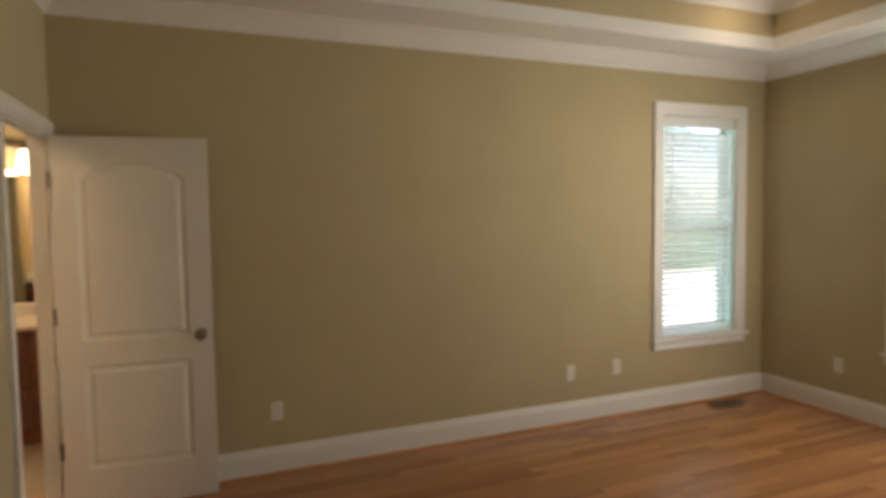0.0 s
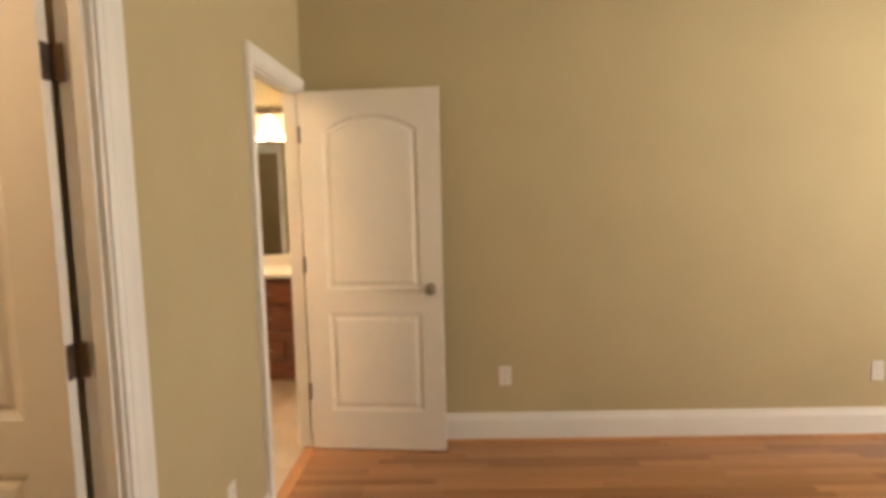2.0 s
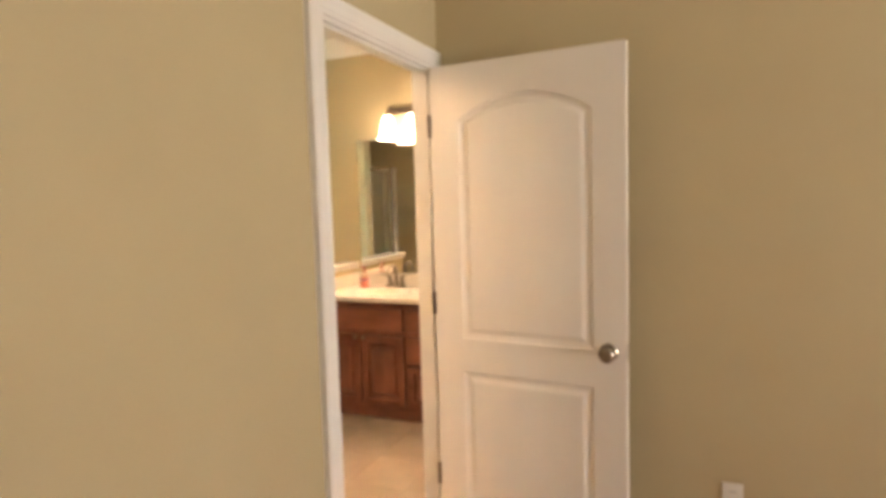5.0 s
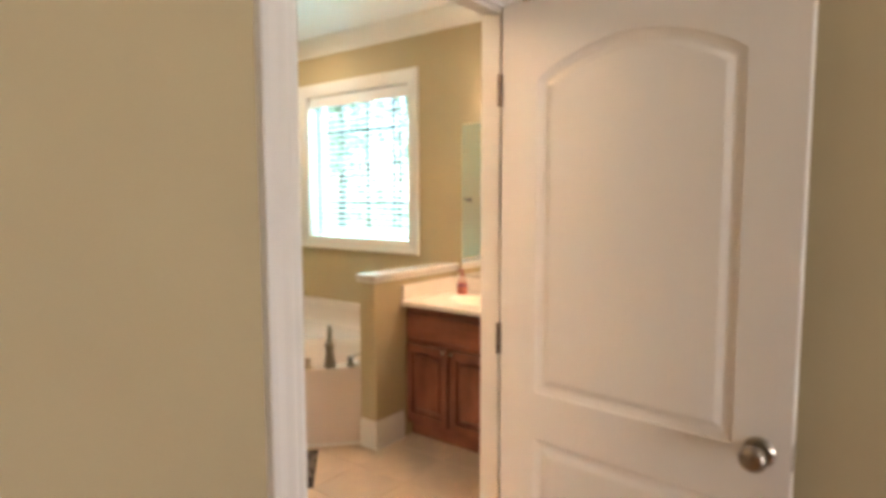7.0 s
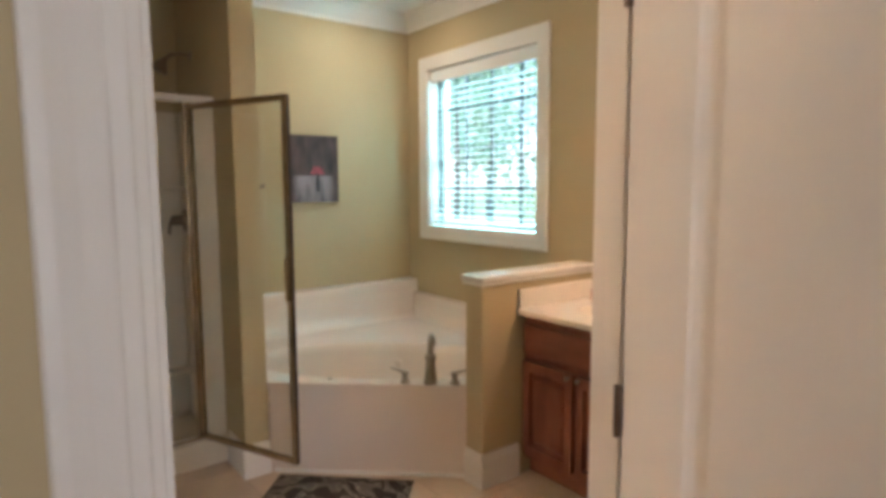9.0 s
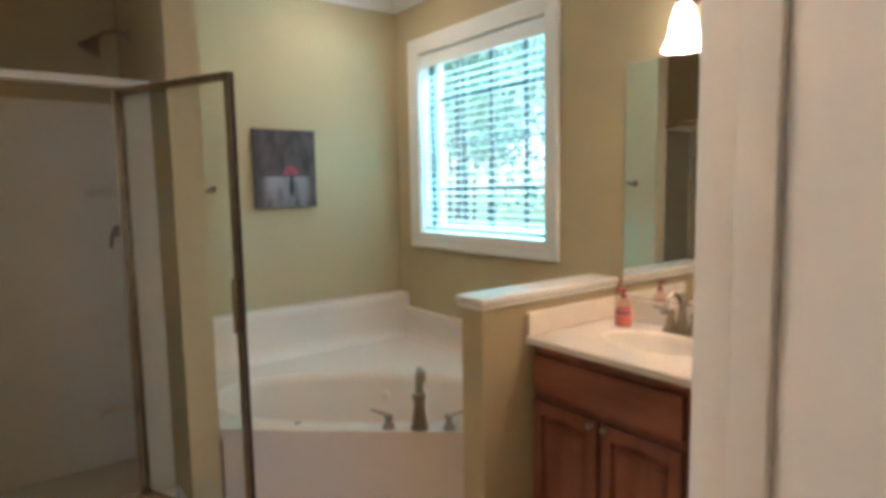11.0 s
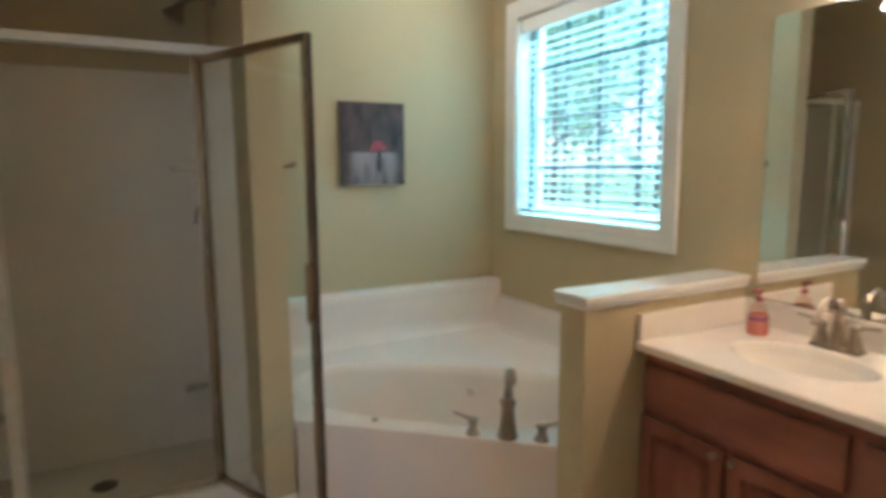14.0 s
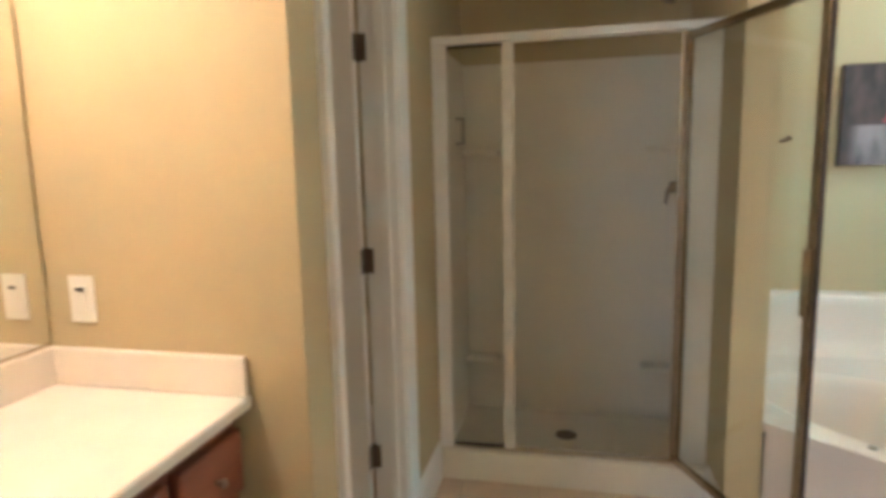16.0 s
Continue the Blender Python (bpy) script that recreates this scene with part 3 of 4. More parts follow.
part("air_button", lathe([(0.014, 0), (0.014, 0.005), (0.010, 0.008), (0.003, 0.009)], 16, None, Matrix.Translation((x, y, RIM + 0.0005))), NICKEL, tub, "small nickel air button", True)


def lever_handle(u, n, s, parent):
    x, y = tub_at(u, n)
    h = part("handle", lathe([(0.027, 0), (0.027, 0.006), (0.020, 0.014), (0.014, 0.030), (0.016, 0.042), (0.021, 0.052), (0.018, 0.062), (0.006, 0.066)], 20, None, Matrix.Translation((x, y, RIM))), NICKEL, parent, "lever tub handle", True)
    dx, dy = MU.x * s, MU.y * s
    part("lever", tube([(x, y, RIM + 0.055), (x + dx * 0.03, y + dy * 0.03, RIM + 0.064), (x + dx * 0.075, y + dy * 0.075, RIM + 0.078)], [0.009, 0.0075, 0.005], 10), NICKEL, h, "", True)


tub_filler = thing("tub_faucet", "brushed nickel roman tub faucet with lever handles", "faucet")
x, y = tub_at(0.318, 0.038)
part("spout_body", lathe([(0.037, 0), (0.037, 0.006), (0.032, 0.022), (0.0235, 0.085), (0.0215, 0.112), (0.025, 0.120), (0.029, 0.132), (0.027, 0.146), (0.018, 0.154)], 24, None, Matrix.Translation((x, y, RIM))), NICKEL, tub_filler, "flared spout base", True)
part("spout", tube([(x, y, RIM + 0.13), (x, y, RIM + 0.185), (x + MN.x * 0.012, y + MN.y * 0.012, RIM + 0.215), (x + MN.x * 0.04, y + MN.y * 0.04, RIM + 0.232), (x + MN.x * 0.085, y + MN.y * 0.085, RIM + 0.222), (x + MN.x * 0.12, y + MN.y * 0.12, RIM + 0.190), (x + MN.x * 0.132, y + MN.y * 0.132, RIM + 0.160)], [0.016, 0.015, 0.016, 0.016, 0.015, 0.014, 0.015], 16), NICKEL, tub_filler, "arched spout over the basin", True)
lever_handle(0.190, 0.038, -1, tub_filler)
lever_handle(0.440, 0.038, 1, tub_filler)

cap = thing("half_wall_cap", "white painted wooden cap on the half wall", "ledge cap")
part("board", box(-1.602, 0.858, 1.010, -1.442, YN - 0.001, 1.040, 0.006), GLOSSW, cap)
part("bed_moulding", boxes([(-1.598, 0.866, 0.994, -1.5855, YN - 0.002, 1.0095), (-1.4645, 0.866, 0.994, -1.452, YN - 0.002, 1.0095), (-1.5855, 0.866, 0.994, -1.4645, 0.8795, 1.0095)], 0.002), WHITE, cap)

# ---- shower ----
SX = -2.57                            # plane of the shower frame
sh = thing("shower_stall", "off-white acrylic shower stall with moulded shelves", "shower")
SY0, SY1 = YT + 0.002, 0.010
part("pan", boxes([(XW + 0.002, SY0, 0, SX - 0.05, SY1, 0.045), (SX - 0.05, SY0, 0, SX + 0.045, SY1, 0.138)], 0.006), SHWALL, sh, "white shower pan with a raised curb")
part("back_panel", box(XW + 0.003, SY0 + 0.012, 0.046, XW + 0.014, SY1 - 0.012, 1.905, 0.003), SHWALL, sh)
part("side_panel", box(XW + 0.003, SY1 - 0.011, 0.046, SX - 0.02, SY1, 1.905, 0.003), SHWALL, sh)
part("side_panel", box(XW + 0.003, SY0, 0.046, SX - 0.02, SY0 + 0.011, 1.905, 0.003), SHWALL, sh)
for y0, y1 in ((SY0 + 0.012, SY0 + 0.20), (SY1 - 0.20, SY1 - 0.012)):
    for z in (0.33, 1.44):
        part("corner_shelf", box(XW + 0.015, y0, z, XW + 0.13, y1, z + 0.03, 0.012), SHWALL, sh)
# small bent nickel tube on the south side panel
part("grab_bar", tube([(-3.0, SY0 + 0.012, 1.62), (-3.0, SY0 + 0.05, 1.62), (-2.98, SY0 + 0.05, 1.60), (-2.98, SY0 + 0.05, 1.52), (-3.0, SY0 + 0.05, 1.50), (-3.0, SY0 + 0.012, 1.50)], 0.009, 10), NICKEL, sh)
d = part("drain", lathe([(0.052, 0), (0.052, 0.003), (0.040, 0.0045), (0.01, 0.003)], 24, None, Matrix.Translation((-2.955, -0.56, 0.0455))), BRONZE, sh, "dark round floor drain", True)
fr = thing("shower_enclosure", "glass shower enclosure in a satin metal frame, door open", "shower door")
PY = -0.80
part("header", boxes([(SX - 0.026, SY0, 1.884, SX + 0.026, SY1, 1.918)], 0.004), WHITE, fr, "pale satin metal header rail")
part("wall_jamb", box(SX - 0.018, SY0, 0.139, SX + 0.018, SY0 + 0.060, 1.883, 0.003), WHITE, fr)
part("wall_jamb", box(SX - 0.018, SY1 - 0.146, 0.139, SX + 0.018, SY1 - 0.105, 1.883, 0.003), CHROME, fr)
part("side_flange", box(SX - 0.014, SY1 - 0.1045, 0.139, SX + 0.010, SY1, 1.883, 0.003), SHWALL, fr, "off-white acrylic flange")
part("post", box(SX - 0.018, PY - 0.022, 0.139, SX + 0.018, PY + 0.022, 1.883, 0.003), ALU, fr)
part("sill_rail", box(SX - 0.020, SY0 + 0.061, 0.139, SX + 0.020, SY1 - 0.147, 0.152, 0.003), CHROME, fr)
part("gasket", box(SX - 0.004, SY0 + 0.061, 1.872, SX + 0.004, PY - 0.023, 1.8825), DARKGAP, fr)
part("gasket", box(SX - 0.004, SY0 + 0.061, 0.1525, SX + 0.004, PY - 0.023, 0.160), DARKGAP, fr)
g = part("fixed_pane", box(SX - 0.003, SY0 + 0.061, 0.161, SX + 0.003, PY - 0.023, 1.8715), SHGLASS, fr, "clear fixed side pane")
g.visible_shadow = False
HY = SY1 - 0.128
ang = math.degrees(math.atan2(0.146 - HY, -1.951 - SX - 0.02))
dr = thing("shower_door", "framed clear glass shower door swung open", "shower door", at=(SX + 0.02, HY, 0), turn=ang)
DW = 0.662
part("stile", box(0, -0.012, 0.155, 0.028, 0.012, 1.873, 0.003), GILT, dr)
part("stile", box(DW - 0.028, -0.012, 0.155, DW, 0.012, 1.873, 0.003), GILT, dr)
part("rail", box(0.0285, -0.012, 1.845, DW - 0.0285, 0.012, 1.873, 0.003), GILT, dr)
part("rail", box(0.0285, -0.012, 0.155, DW - 0.0285, 0.012, 0.183, 0.003), GILT, dr)
g = part("door_pane", box(0.0285, -0.003, 0.1835, DW - 0.0285, 0.003, 1.8445), SHGLASS, dr, "clear glass pane")
g.visible_shadow = False
part("pull_handle", box(DW - 0.022, -0.034, 0.94, DW - 0.004, -0.0125, 1.14, 0.006), GILT, dr, "slim metal pull")
part("magnet_strip", box(DW + 0.0005, -0.008, 0.16, DW + 0.004, 0.008, 1.868), DARKGAP, dr)

head = thing("showerhead", "bronze-toned shower head on a bent arm", "shower head")
hx = -2.93
part("arm", tube([(hx, SY1 + 0.003, 2.185), (hx, SY1 - 0.05, 2.19), (hx, SY1 - 0.10, 2.18), (hx, SY1 - 0.135, 2.15)], 0.0095, 12), AGED, head, "", True)
part("escutcheon", lathe([(0.030, 0), (0.026, 0.008), (0.012, 0.012)], 20, None, Matrix.Translation((hx, SY1 + 0.002, 2.185)) @ Matrix.Rotation(radians(90), 4, "X")), NICKEL, head, "", True)
m = Matrix.Translation((hx, SY1 - 0.13, 2.156)) @ Matrix.Rotation(radians(150), 4, "X")
part("rose", lathe([(0.014, 0), (0.018, 0.015), (0.026, 0.03), (0.046, 0.062), (0.048, 0.072), (0.040, 0.076)], 24, None, m), AGED, head, "flared spray head", True)
VX = -3.15
valve = thing("shower_valve", "dark nickel shower valve with a lever", "faucet")
m = Matrix.Translation((VX, SY1 - 0.011, 1.268)) @ Matrix.Rotation(radians(90), 4, "X")
part("valve_plate", lathe([(0.070, 0), (0.067, 0.006), (0.034, 0.012), (0.028, 0.050), (0.030, 0.062), (0.026, 0.078), (0.010, 0.084)], 28, None, m), AGED, valve, "", True)
part("lever", tube([(VX, SY1 - 0.085, 1.268), (VX - 0.006, SY1 - 0.098, 1.24), (VX - 0.008, SY1 - 0.104, 1.185)], [0.013, 0.010, 0.007], 10), AGED, valve, "", True)
hook = thing("robe_hook", "small bronze robe hook on the wall", "hook")
part("hook_plate", lathe([(0.024, 0), (0.022, 0.006), (0.008, 0.010)], 16, None, Matrix.Translation((-2.44, 0.13, 1.46)) @ Matrix.Rotation(radians(-90), 4, "X")), BRONZE, hook, "", True)
part("hook_arm", tube([(-2.44, 0.135, 1.46), (-2.44, 0.175, 1.456), (-2.44, 0.205, 1.462), (-2.44, 0.215, 1.472)], [0.008, 0.007, 0.007, 0.012], 10), BRONZE, hook, "", True)

# ---- picture over the tub ----
PIC0, PIC1, PZ0, PZ1 = 0.671, 1.054, 1.353, 1.814
pic = thing("canvas_picture", "dark canvas print of a figureless red umbrella in rain", "picture")
CANV = bpy.data.materials.new("printed_canvas")
CANV.use_nodes = True
n, l = CANV.node_tree.nodes, CANV.node_tree.links
tc, no, rp, sp = n.new("ShaderNodeTexCoord"), n.new("ShaderNodeTexNoise"), n.new("ShaderNodeValToRGB"), n.new("ShaderNodeSeparateXYZ")
mp = n.new("ShaderNodeMapping")
mp.inputs["Scale"].default_value = (1, 1.3, 0.5)
l.new(tc.outputs["Object"], mp.inputs["Vector"])
l.new(tc.outputs["Object"], sp.inputs["Vector"])
l.new(mp.outputs["Vector"], no.inputs["Vector"])
no.inputs["Scale"].default_value, no.inputs["Detail"].default_value = 13, 6
e = rp.color_ramp.elements
e[0].position, e[0].color = 0.35, (0.024, 0.017, 0.017, 1)
e[1].position, e[1].color = 0.78, (0.115, 0.075, 0.068, 1)
l.new(no.outputs["Fac"], rp.inputs["Fac"])


def soft_step(source, a, b):
    """Smooth ramp from 0 at a to 1 at b."""
    r = n.new("ShaderNodeMapRange")
    r.interpolation_type = "SMOOTHSTEP"
    r.inputs["From Min"].default_value, r.inputs["From Max"].default_value = min(a, b), max(a, b)
    r.inputs["To Min"].default_value, r.inputs["To Max"].default_value = (0, 1) if a < b else (1, 0)
    l.new(source, r.inputs["Value"])
    return r.outputs["Result"]


def times(a, b):
    r = n.new("ShaderNodeMath")
    r.operation = "MULTIPLY"
    l.new(a, r.inputs[0])
    l.new(b, r.inputs[1])
    return r.outputs["Value"]


PW, PH = PIC1 - PIC0, PZ1 - PZ0
glare = times(soft_step(sp.outputs["Z"], PZ0 + PH * 0.415, PZ0 + PH * 0.385), soft_step(sp.outputs["Z"], PZ0 - PH * 0.30, PZ0 + PH * 0.36))
glare = times(glare, times(soft_step(sp.outputs["Y"], PIC0 + PW * 0.06, PIC0 + PW * 0.26), soft_step(sp.outputs["Y"], PIC0 + PW * 0.93, PIC0 + PW * 0.76)))
glare = times(glare, soft_step(no.outputs["Fac"], 0.10, 0.62))
pm = n.new("ShaderNodeMix")
pm.data_type = "RGBA"
l.new(glare, pm.inputs["Factor"])
l.new(rp.outputs["Color"], pm.inputs["A"])
pm.inputs["B"].default_value = (0.31, 0.265, 0.275, 1)
l.new(pm.outputs["Result"], n["Principled BSDF"].inputs["Base Color"])
n["Principled BSDF"].inputs["Roughness"].default_value = 0.55
REDP = mat("printed_red", (0.30, 0.055, 0.065), 0.55, vary=0.45, scale=45, bump=0.03)
BLKP = mat("printed_black", (0.02, 0.018, 0.02), 0.55, vary=0.2, scale=60, bump=0.03)
part("canvas", box(XW + 0.002, PIC0, PZ0, XW + 0.034, PIC1, PZ1, 0.002), CANV, pic, "stretched canvas with a dark printed scene")


def flat_shape(pts, x):
    bm = bmesh.new()
    a = [bm.verts.new((x, y, z)) for y, z in pts]
    b = [bm.verts.new((x + 0.0006, y, z)) for y, z in pts]
    bm.faces.new(a)
    bm.faces.new(b)
    for i in range(len(pts)):
        bm.faces.new((a[i], a[(i + 1) % len(pts)], b[(i + 1) % len(pts)], b[i]))
    return bm


PX = XW + 0.0343
rnd = random.Random(4)
uc, uz = PIC0 + 0.222, PZ0 + 0.195
part("printed_umbrella", flat_shape([(uc + 0.052 * math.cos(math.pi * i / 14) + rnd.uniform(-0.003, 0.003), uz - 0.012 * math.sin(math.pi * 3 * i / 14) ** 2 + 0.060 * math.sin(math.pi * i / 14) + rnd.uniform(-0.002, 0.004)) for i in range(15)], PX + 0.0012), REDP, pic, "red umbrella in the print")
part("printed_pole", flat_shape([(uc - 0.006, uz), (uc + 0.006, uz), (uc + 0.014, uz - 0.05), (uc + 0.008, uz - 0.115), (uc - 0.010, uz - 0.115), (uc - 0.014, uz - 0.05)], PX + 0.0012), BLKP, pic, "dark upright shape in the print")


# ---- vanities ----
def raised_front(w, h, t=0.03, rail=0.040, rise=0.0):
    """Cabinet front in the xz plane, with a raised panel let in; front face at y = 0."""
    bm = bmesh.new()
    pts = outline(rail, rail, w - rail, h - rail - rise, rise)
    a = panel_face(bm, w, h, 0, -1, [pts], [(0.003, -0.024), (0.020, -0.026), (0.034, -0.006), (0.042, -0.004)])
    b = [bm.verts.new((x, t, z)) for x, z in ((0, 0), (w, 0), (w, h), (0, h))]
    for i in range(4):
        bm.faces.new((a[i], a[(i + 1) % 4], b[(i + 1) % 4], b[i]))
    bm.faces.new(b)
    return bm


def plain_front(w, h):
    return box(0, 0, 0, w, 0.03, h, 0.007)


def small_knob(x, z, parent):
    m = Matrix.Translation((x, 0, z)) @ Matrix.Rotation(radians(90), 4, "X")
    part("knob", lathe([(0.005, 0), (0.005, 0.012), (0.010, 0.016), (0.0115, 0.021), (0.008, 0.026), (0.003, 0.027)], 16, None, m), NICKEL, parent, "small nickel knob", True)


def vanity(w, depth, at, turn, label, sink_x, cols, side_left, side_right):
    """Cabinet, top with bowl and splashes. Local x along the front, y from the front to the wall."""
    top = thing("vanity_cabinet", label, "cabinet", "bathroom vanities", at=at, turn=turn)
    part("face_frame", box(0, 0.0305, 0.088, w, 0.0495, 0.83), CHERRY, top, "cherry-stained face frame")
    for xs in (0, w - 0.018):
        part("side_panel", box(xs, 0.05, 0.088, xs + 0.018, depth, 0.83), CHERRY, top)
    part("bottom_panel", box(0.0185, 0.05, 0.088, w - 0.0185, depth, 0.106), CHERRY, top)
    part("toe_kick", box(0.002, 0.075, -at[2], w - 0.002, 0.09, 0.087), CHERRYH, top)
    for kind, x0, x1 in cols:
        cw = x1 - x0
        if kind == "sink":
            f = part("false_front", plain_front(cw, 0.152), CHERRYH, top)
            f.location = (x0, 0, 0.634)
            half = cw / 2 - 0.012
            for i, xx in enumerate((x0, x0 + cw - half)):
                dd = part("cabinet_door", raised_front(half, 0.475, rise=0.018), CHERRY, top, "raised-panel cherry door")
                dd.location = (xx, 0, 0.125)
                small_knob(half - 0.018 if i == 0 else 0.018, 0.459, dd)
        else:
            for z0, hh in ((0.634, 0.152), (0.425, 0.175), (0.125, 0.275)):
                f = part("drawer_front", plain_front(cw, hh) if hh < 0.2 else raised_front(cw, hh), CHERRYH, top, "cherry drawer front")
                f.location = (x0, 0, z0)
                small_knob(cw / 2, hh / 2, f)
    # top with an oval bowl
    ct = thing("countertop", "cream cultured marble top with a moulded oval sink", "countertop", "vanity tops", at=at, turn=turn)
    bm = bmesh.new()
    y0, y1, z = -0.022, depth, 0.86
    sx, sy, ru, rn = sink_x, 0.27, 0.215, 0.155
    N = 40
    rings = []
    for k, zz in ((1.0, z), (0.97, z - 0.006), (0.90, z - 0.04), (0.72, z - 0.095), (0.40, z - 0.125), (0.08, z - 0.13)):
        rings.append([bm.verts.new((sx + ru * k * math.cos(2 * math.pi * i / N), sy + rn * k * math.sin(2 * math.pi * i / N), zz)) for i in range(N)])
    for a, b in zip(rings, rings[1:]):
        for i in range(N):
            bm.faces.new((a[i], a[(i + 1) % N], b[(i + 1) % N], b[i]))
    bm.faces.new(rings[-1])
    bowl = rings[0]
    ed = [e for e in bm.edges if e.verts[0] in bowl and e.verts[1] in bowl]
    rect = [(0.001, y0), (w - 0.001, y0), (w - 0.001, y1), (0.001, y1)]
    tv = [bm.verts.new((x, y, z)) for x, y in rect]
    ed += [bm.edges.new((tv[i], tv[(i + 1) % 4])) for i in range(4)]
    bmesh.ops.triangle_fill(bm, use_beauty=True, edges=ed)
    b1 = [bm.verts.new((x, y - (0.004 if y < 0 else 0), z - 0.006)) for x, y in rect]
    b2 = [bm.verts.new((x, y, 0.8305)) for x, y in rect]
    for p, q in ((tv, b1), (b1, b2)):
        for i in range(4):
            bm.faces.new((p[i], p[(i + 1) % 4], q[(i + 1) % 4], q[i]))
    part("counter", bm, MARBLE, ct)
    part("backsplash", box(0.001, y1 - 0.02, z + 0.0005, w - 0.001, y1 - 0.001, z + 0.095, 0.004), MARBLE, ct)
    if side_left:
        part("side_splash", box(0.001, y0 + 0.002, z + 0.0005, 0.02, y1 - 0.021, z + 0.095, 0.004), MARBLE, ct)
    if side_right:
        part("side_splash", box(w - 0.02, y0 + 0.002, z + 0.0005, w - 0.001, y1 - 0.021, z + 0.095, 0.004), MARBLE, ct)
    part("sink_drain", lathe([(0.02, 0), (0.02, 0.004), (0.012, 0.006), (0.004, 0.004)], 20, None, Matrix.Translation((sx, sy, z - 0.1298))), NICKEL, ct, "", True)
    # faucet
    fa = thing("sink_faucet", "brushed nickel two-handle sink faucet", "faucet", "sink faucets", at=at, turn=turn)
    fy = depth - 0.085
    part("base_plate", box(sx - 0.078, fy - 0.024, z + 0.0005, sx + 0.078, fy + 0.024, z + 0.014, 0.006), NICKEL, fa)
    part("spout_body", lathe([(0.027, 0), (0.022, 0.025), (0.016, 0.065), (0.0145, 0.098), (0.020, 0.112), (0.017, 0.128), (0.008, 0.138), (0.010, 0.147), (0.004, 0.154)], 20, None, Matrix.Translation((sx, fy, z + 0.0135))), NICKEL, fa, "", True)
    part("spout", tube([(sx, fy, z + 0.125), (sx, fy - 0.030, z + 0.160), (sx, fy - 0.065, z + 0.172), (sx, fy - 0.105, z + 0.150), (sx, fy - 0.135, z + 0.102)], [0.010, 0.010, 0.0095, 0.0095, 0.013], 14), NICKEL, fa, "arched spout", True)
    for s in (-1, 1):
        hh = part("handle", lathe([(0.025, 0), (0.020, 0.025), (0.014, 0.052), (0.018, 0.063), (0.014, 0.075), (0.005, 0.081)], 18, None, Matrix.Translation((sx + s * 0.052, fy, z + 0.0135))), NICKEL, fa, "", True)
        part("lever", tube([(sx + s * 0.052, fy, z + 0.080), (sx + s * 0.080, fy - 0.005, z + 0.090), (sx + s * 0.125, fy - 0.012, z + 0.096)], [0.008, 0.006, 0.0045], 10), NICKEL, hh, "", True)
    return top


V1W = -TA - 0.002 + 1.463
vanity(V1W, YN - 0.002 - 1.13, (-1.463, 1.13, 0), 0, "cherry-stained vanity cabinet beside the half wall", 0.385, [("sink", 0.018, 0.668), ("drawer", 0.70, 1.02), ("drawer", 1.05, V1W - 0.02)], True, False)
V2W = -TA - 0.002 - XV - 0.002
vanity(V2W, -1.278 - YS - 0.002, (-TA - 0.002, -1.278, 0.025), 180, "cherry-stained vanity cabinet against the end wall", V2W - 0.64, [("drawer", V2W - 0.235, V2W - 0.015), ("sink", V2W - 0.965, V2W - 0.265)], False, True)

MTOP = 1.97
part("mirror_1", box(-1.415, YN - 0.008, 0.962, -TA - 0.06, YN - 0.002, MTOP, 0.001), MIRROR, None, "large frameless mirror over the vanity", category="mirror")
ch = thing("mirror_channel", "thin metal channel holding the mirror bottom", "mirror trim")
part("channel", box(-1.415, YN - 0.012, 0.9555, -TA - 0.06, YN - 0.002, 0.9615), CHROME, ch)
part("mirror_2", box(XV + 0.012, YS + 0.002, 0.988, -TA - 0.06, YS + 0.008, 2.25, 0.001), MIRROR, None, "large frameless mirror over the second vanity", category="mirror")
ch = thing("mirror_channel", "thin metal channel holding the second mirror", "mirror trim")
part("channel", box(XV + 0.012, YS + 0.002, 0.9815, -TA - 0.06, YS + 0.012, 0.9875), CHROME, ch)


def light_bar(x0, face, s, z, label, watts):
    """Four bell shades on a bar, hanging from the wall; s is the way off the wall."""
    top = thing("vanity_light", label, "light fixture", "vanity lights")
    xs = [x0 + 0.196 * i for i in range(4)]
    part("bar", box(xs[0] - 0.06, face, z + 0.195, xs[-1] + 0.06, face + s * 0.022, z + 0.245, 0.004), BRONZE, top, "dark bronze back bar")
    for x in xs:
        part("arm", tube([(x, face + s * 0.02, z + 0.22), (x, face + s * 0.10, z + 0.235), (x, face + s * 0.145, z + 0.22), (x, face + s * 0.155, z + 0.175)], 0.008, 10), BRONZE, top, "", True)
        c = Matrix.Translation((x, face + s * 0.155, z))
        bm = bmesh.new()
        prof = [(0.026, 0.165), (0.034, 0.15), (0.046, 0.11), (0.053, 0.06), (0.068, 0.018), (0.078, 0.0)]
        N = 28
        rs = [[bm.verts.new(c @ Vector((r * math.cos(2 * math.pi * i / N), r * math.sin(2 * math.pi * i / N), zz))) for i in range(N)] for r, zz in prof + [(r - 0.004, zz + 0.001) for r, zz in prof[::-1]]]
        for a, b in zip(rs, rs[1:]):
            for i in range(N):
                bm.faces.new((a[i], a[(i + 1) % N], b[(i + 1) % N], b[i]))
        part("shade", bm, GLOW, top, "glowing frosted bell shade", True)
        part("shade_holder", lathe([(0.028, 0.163), (0.028, 0.178), (0.012, 0.184)], 18, None, c), BRONZE, top, "", True)
        part("bulb", lathe([(0.010, 0.135), (0.016, 0.12), (0.029, 0.085), (0.027, 0.065), (0.012, 0.052)], 16, None, c), GLOW, top, "lit bulb", True)
        bulb_lamp("vanity_bulb", (x, face + s * 0.155, z + 0.032), watts, WARM, 0.03)
    return top


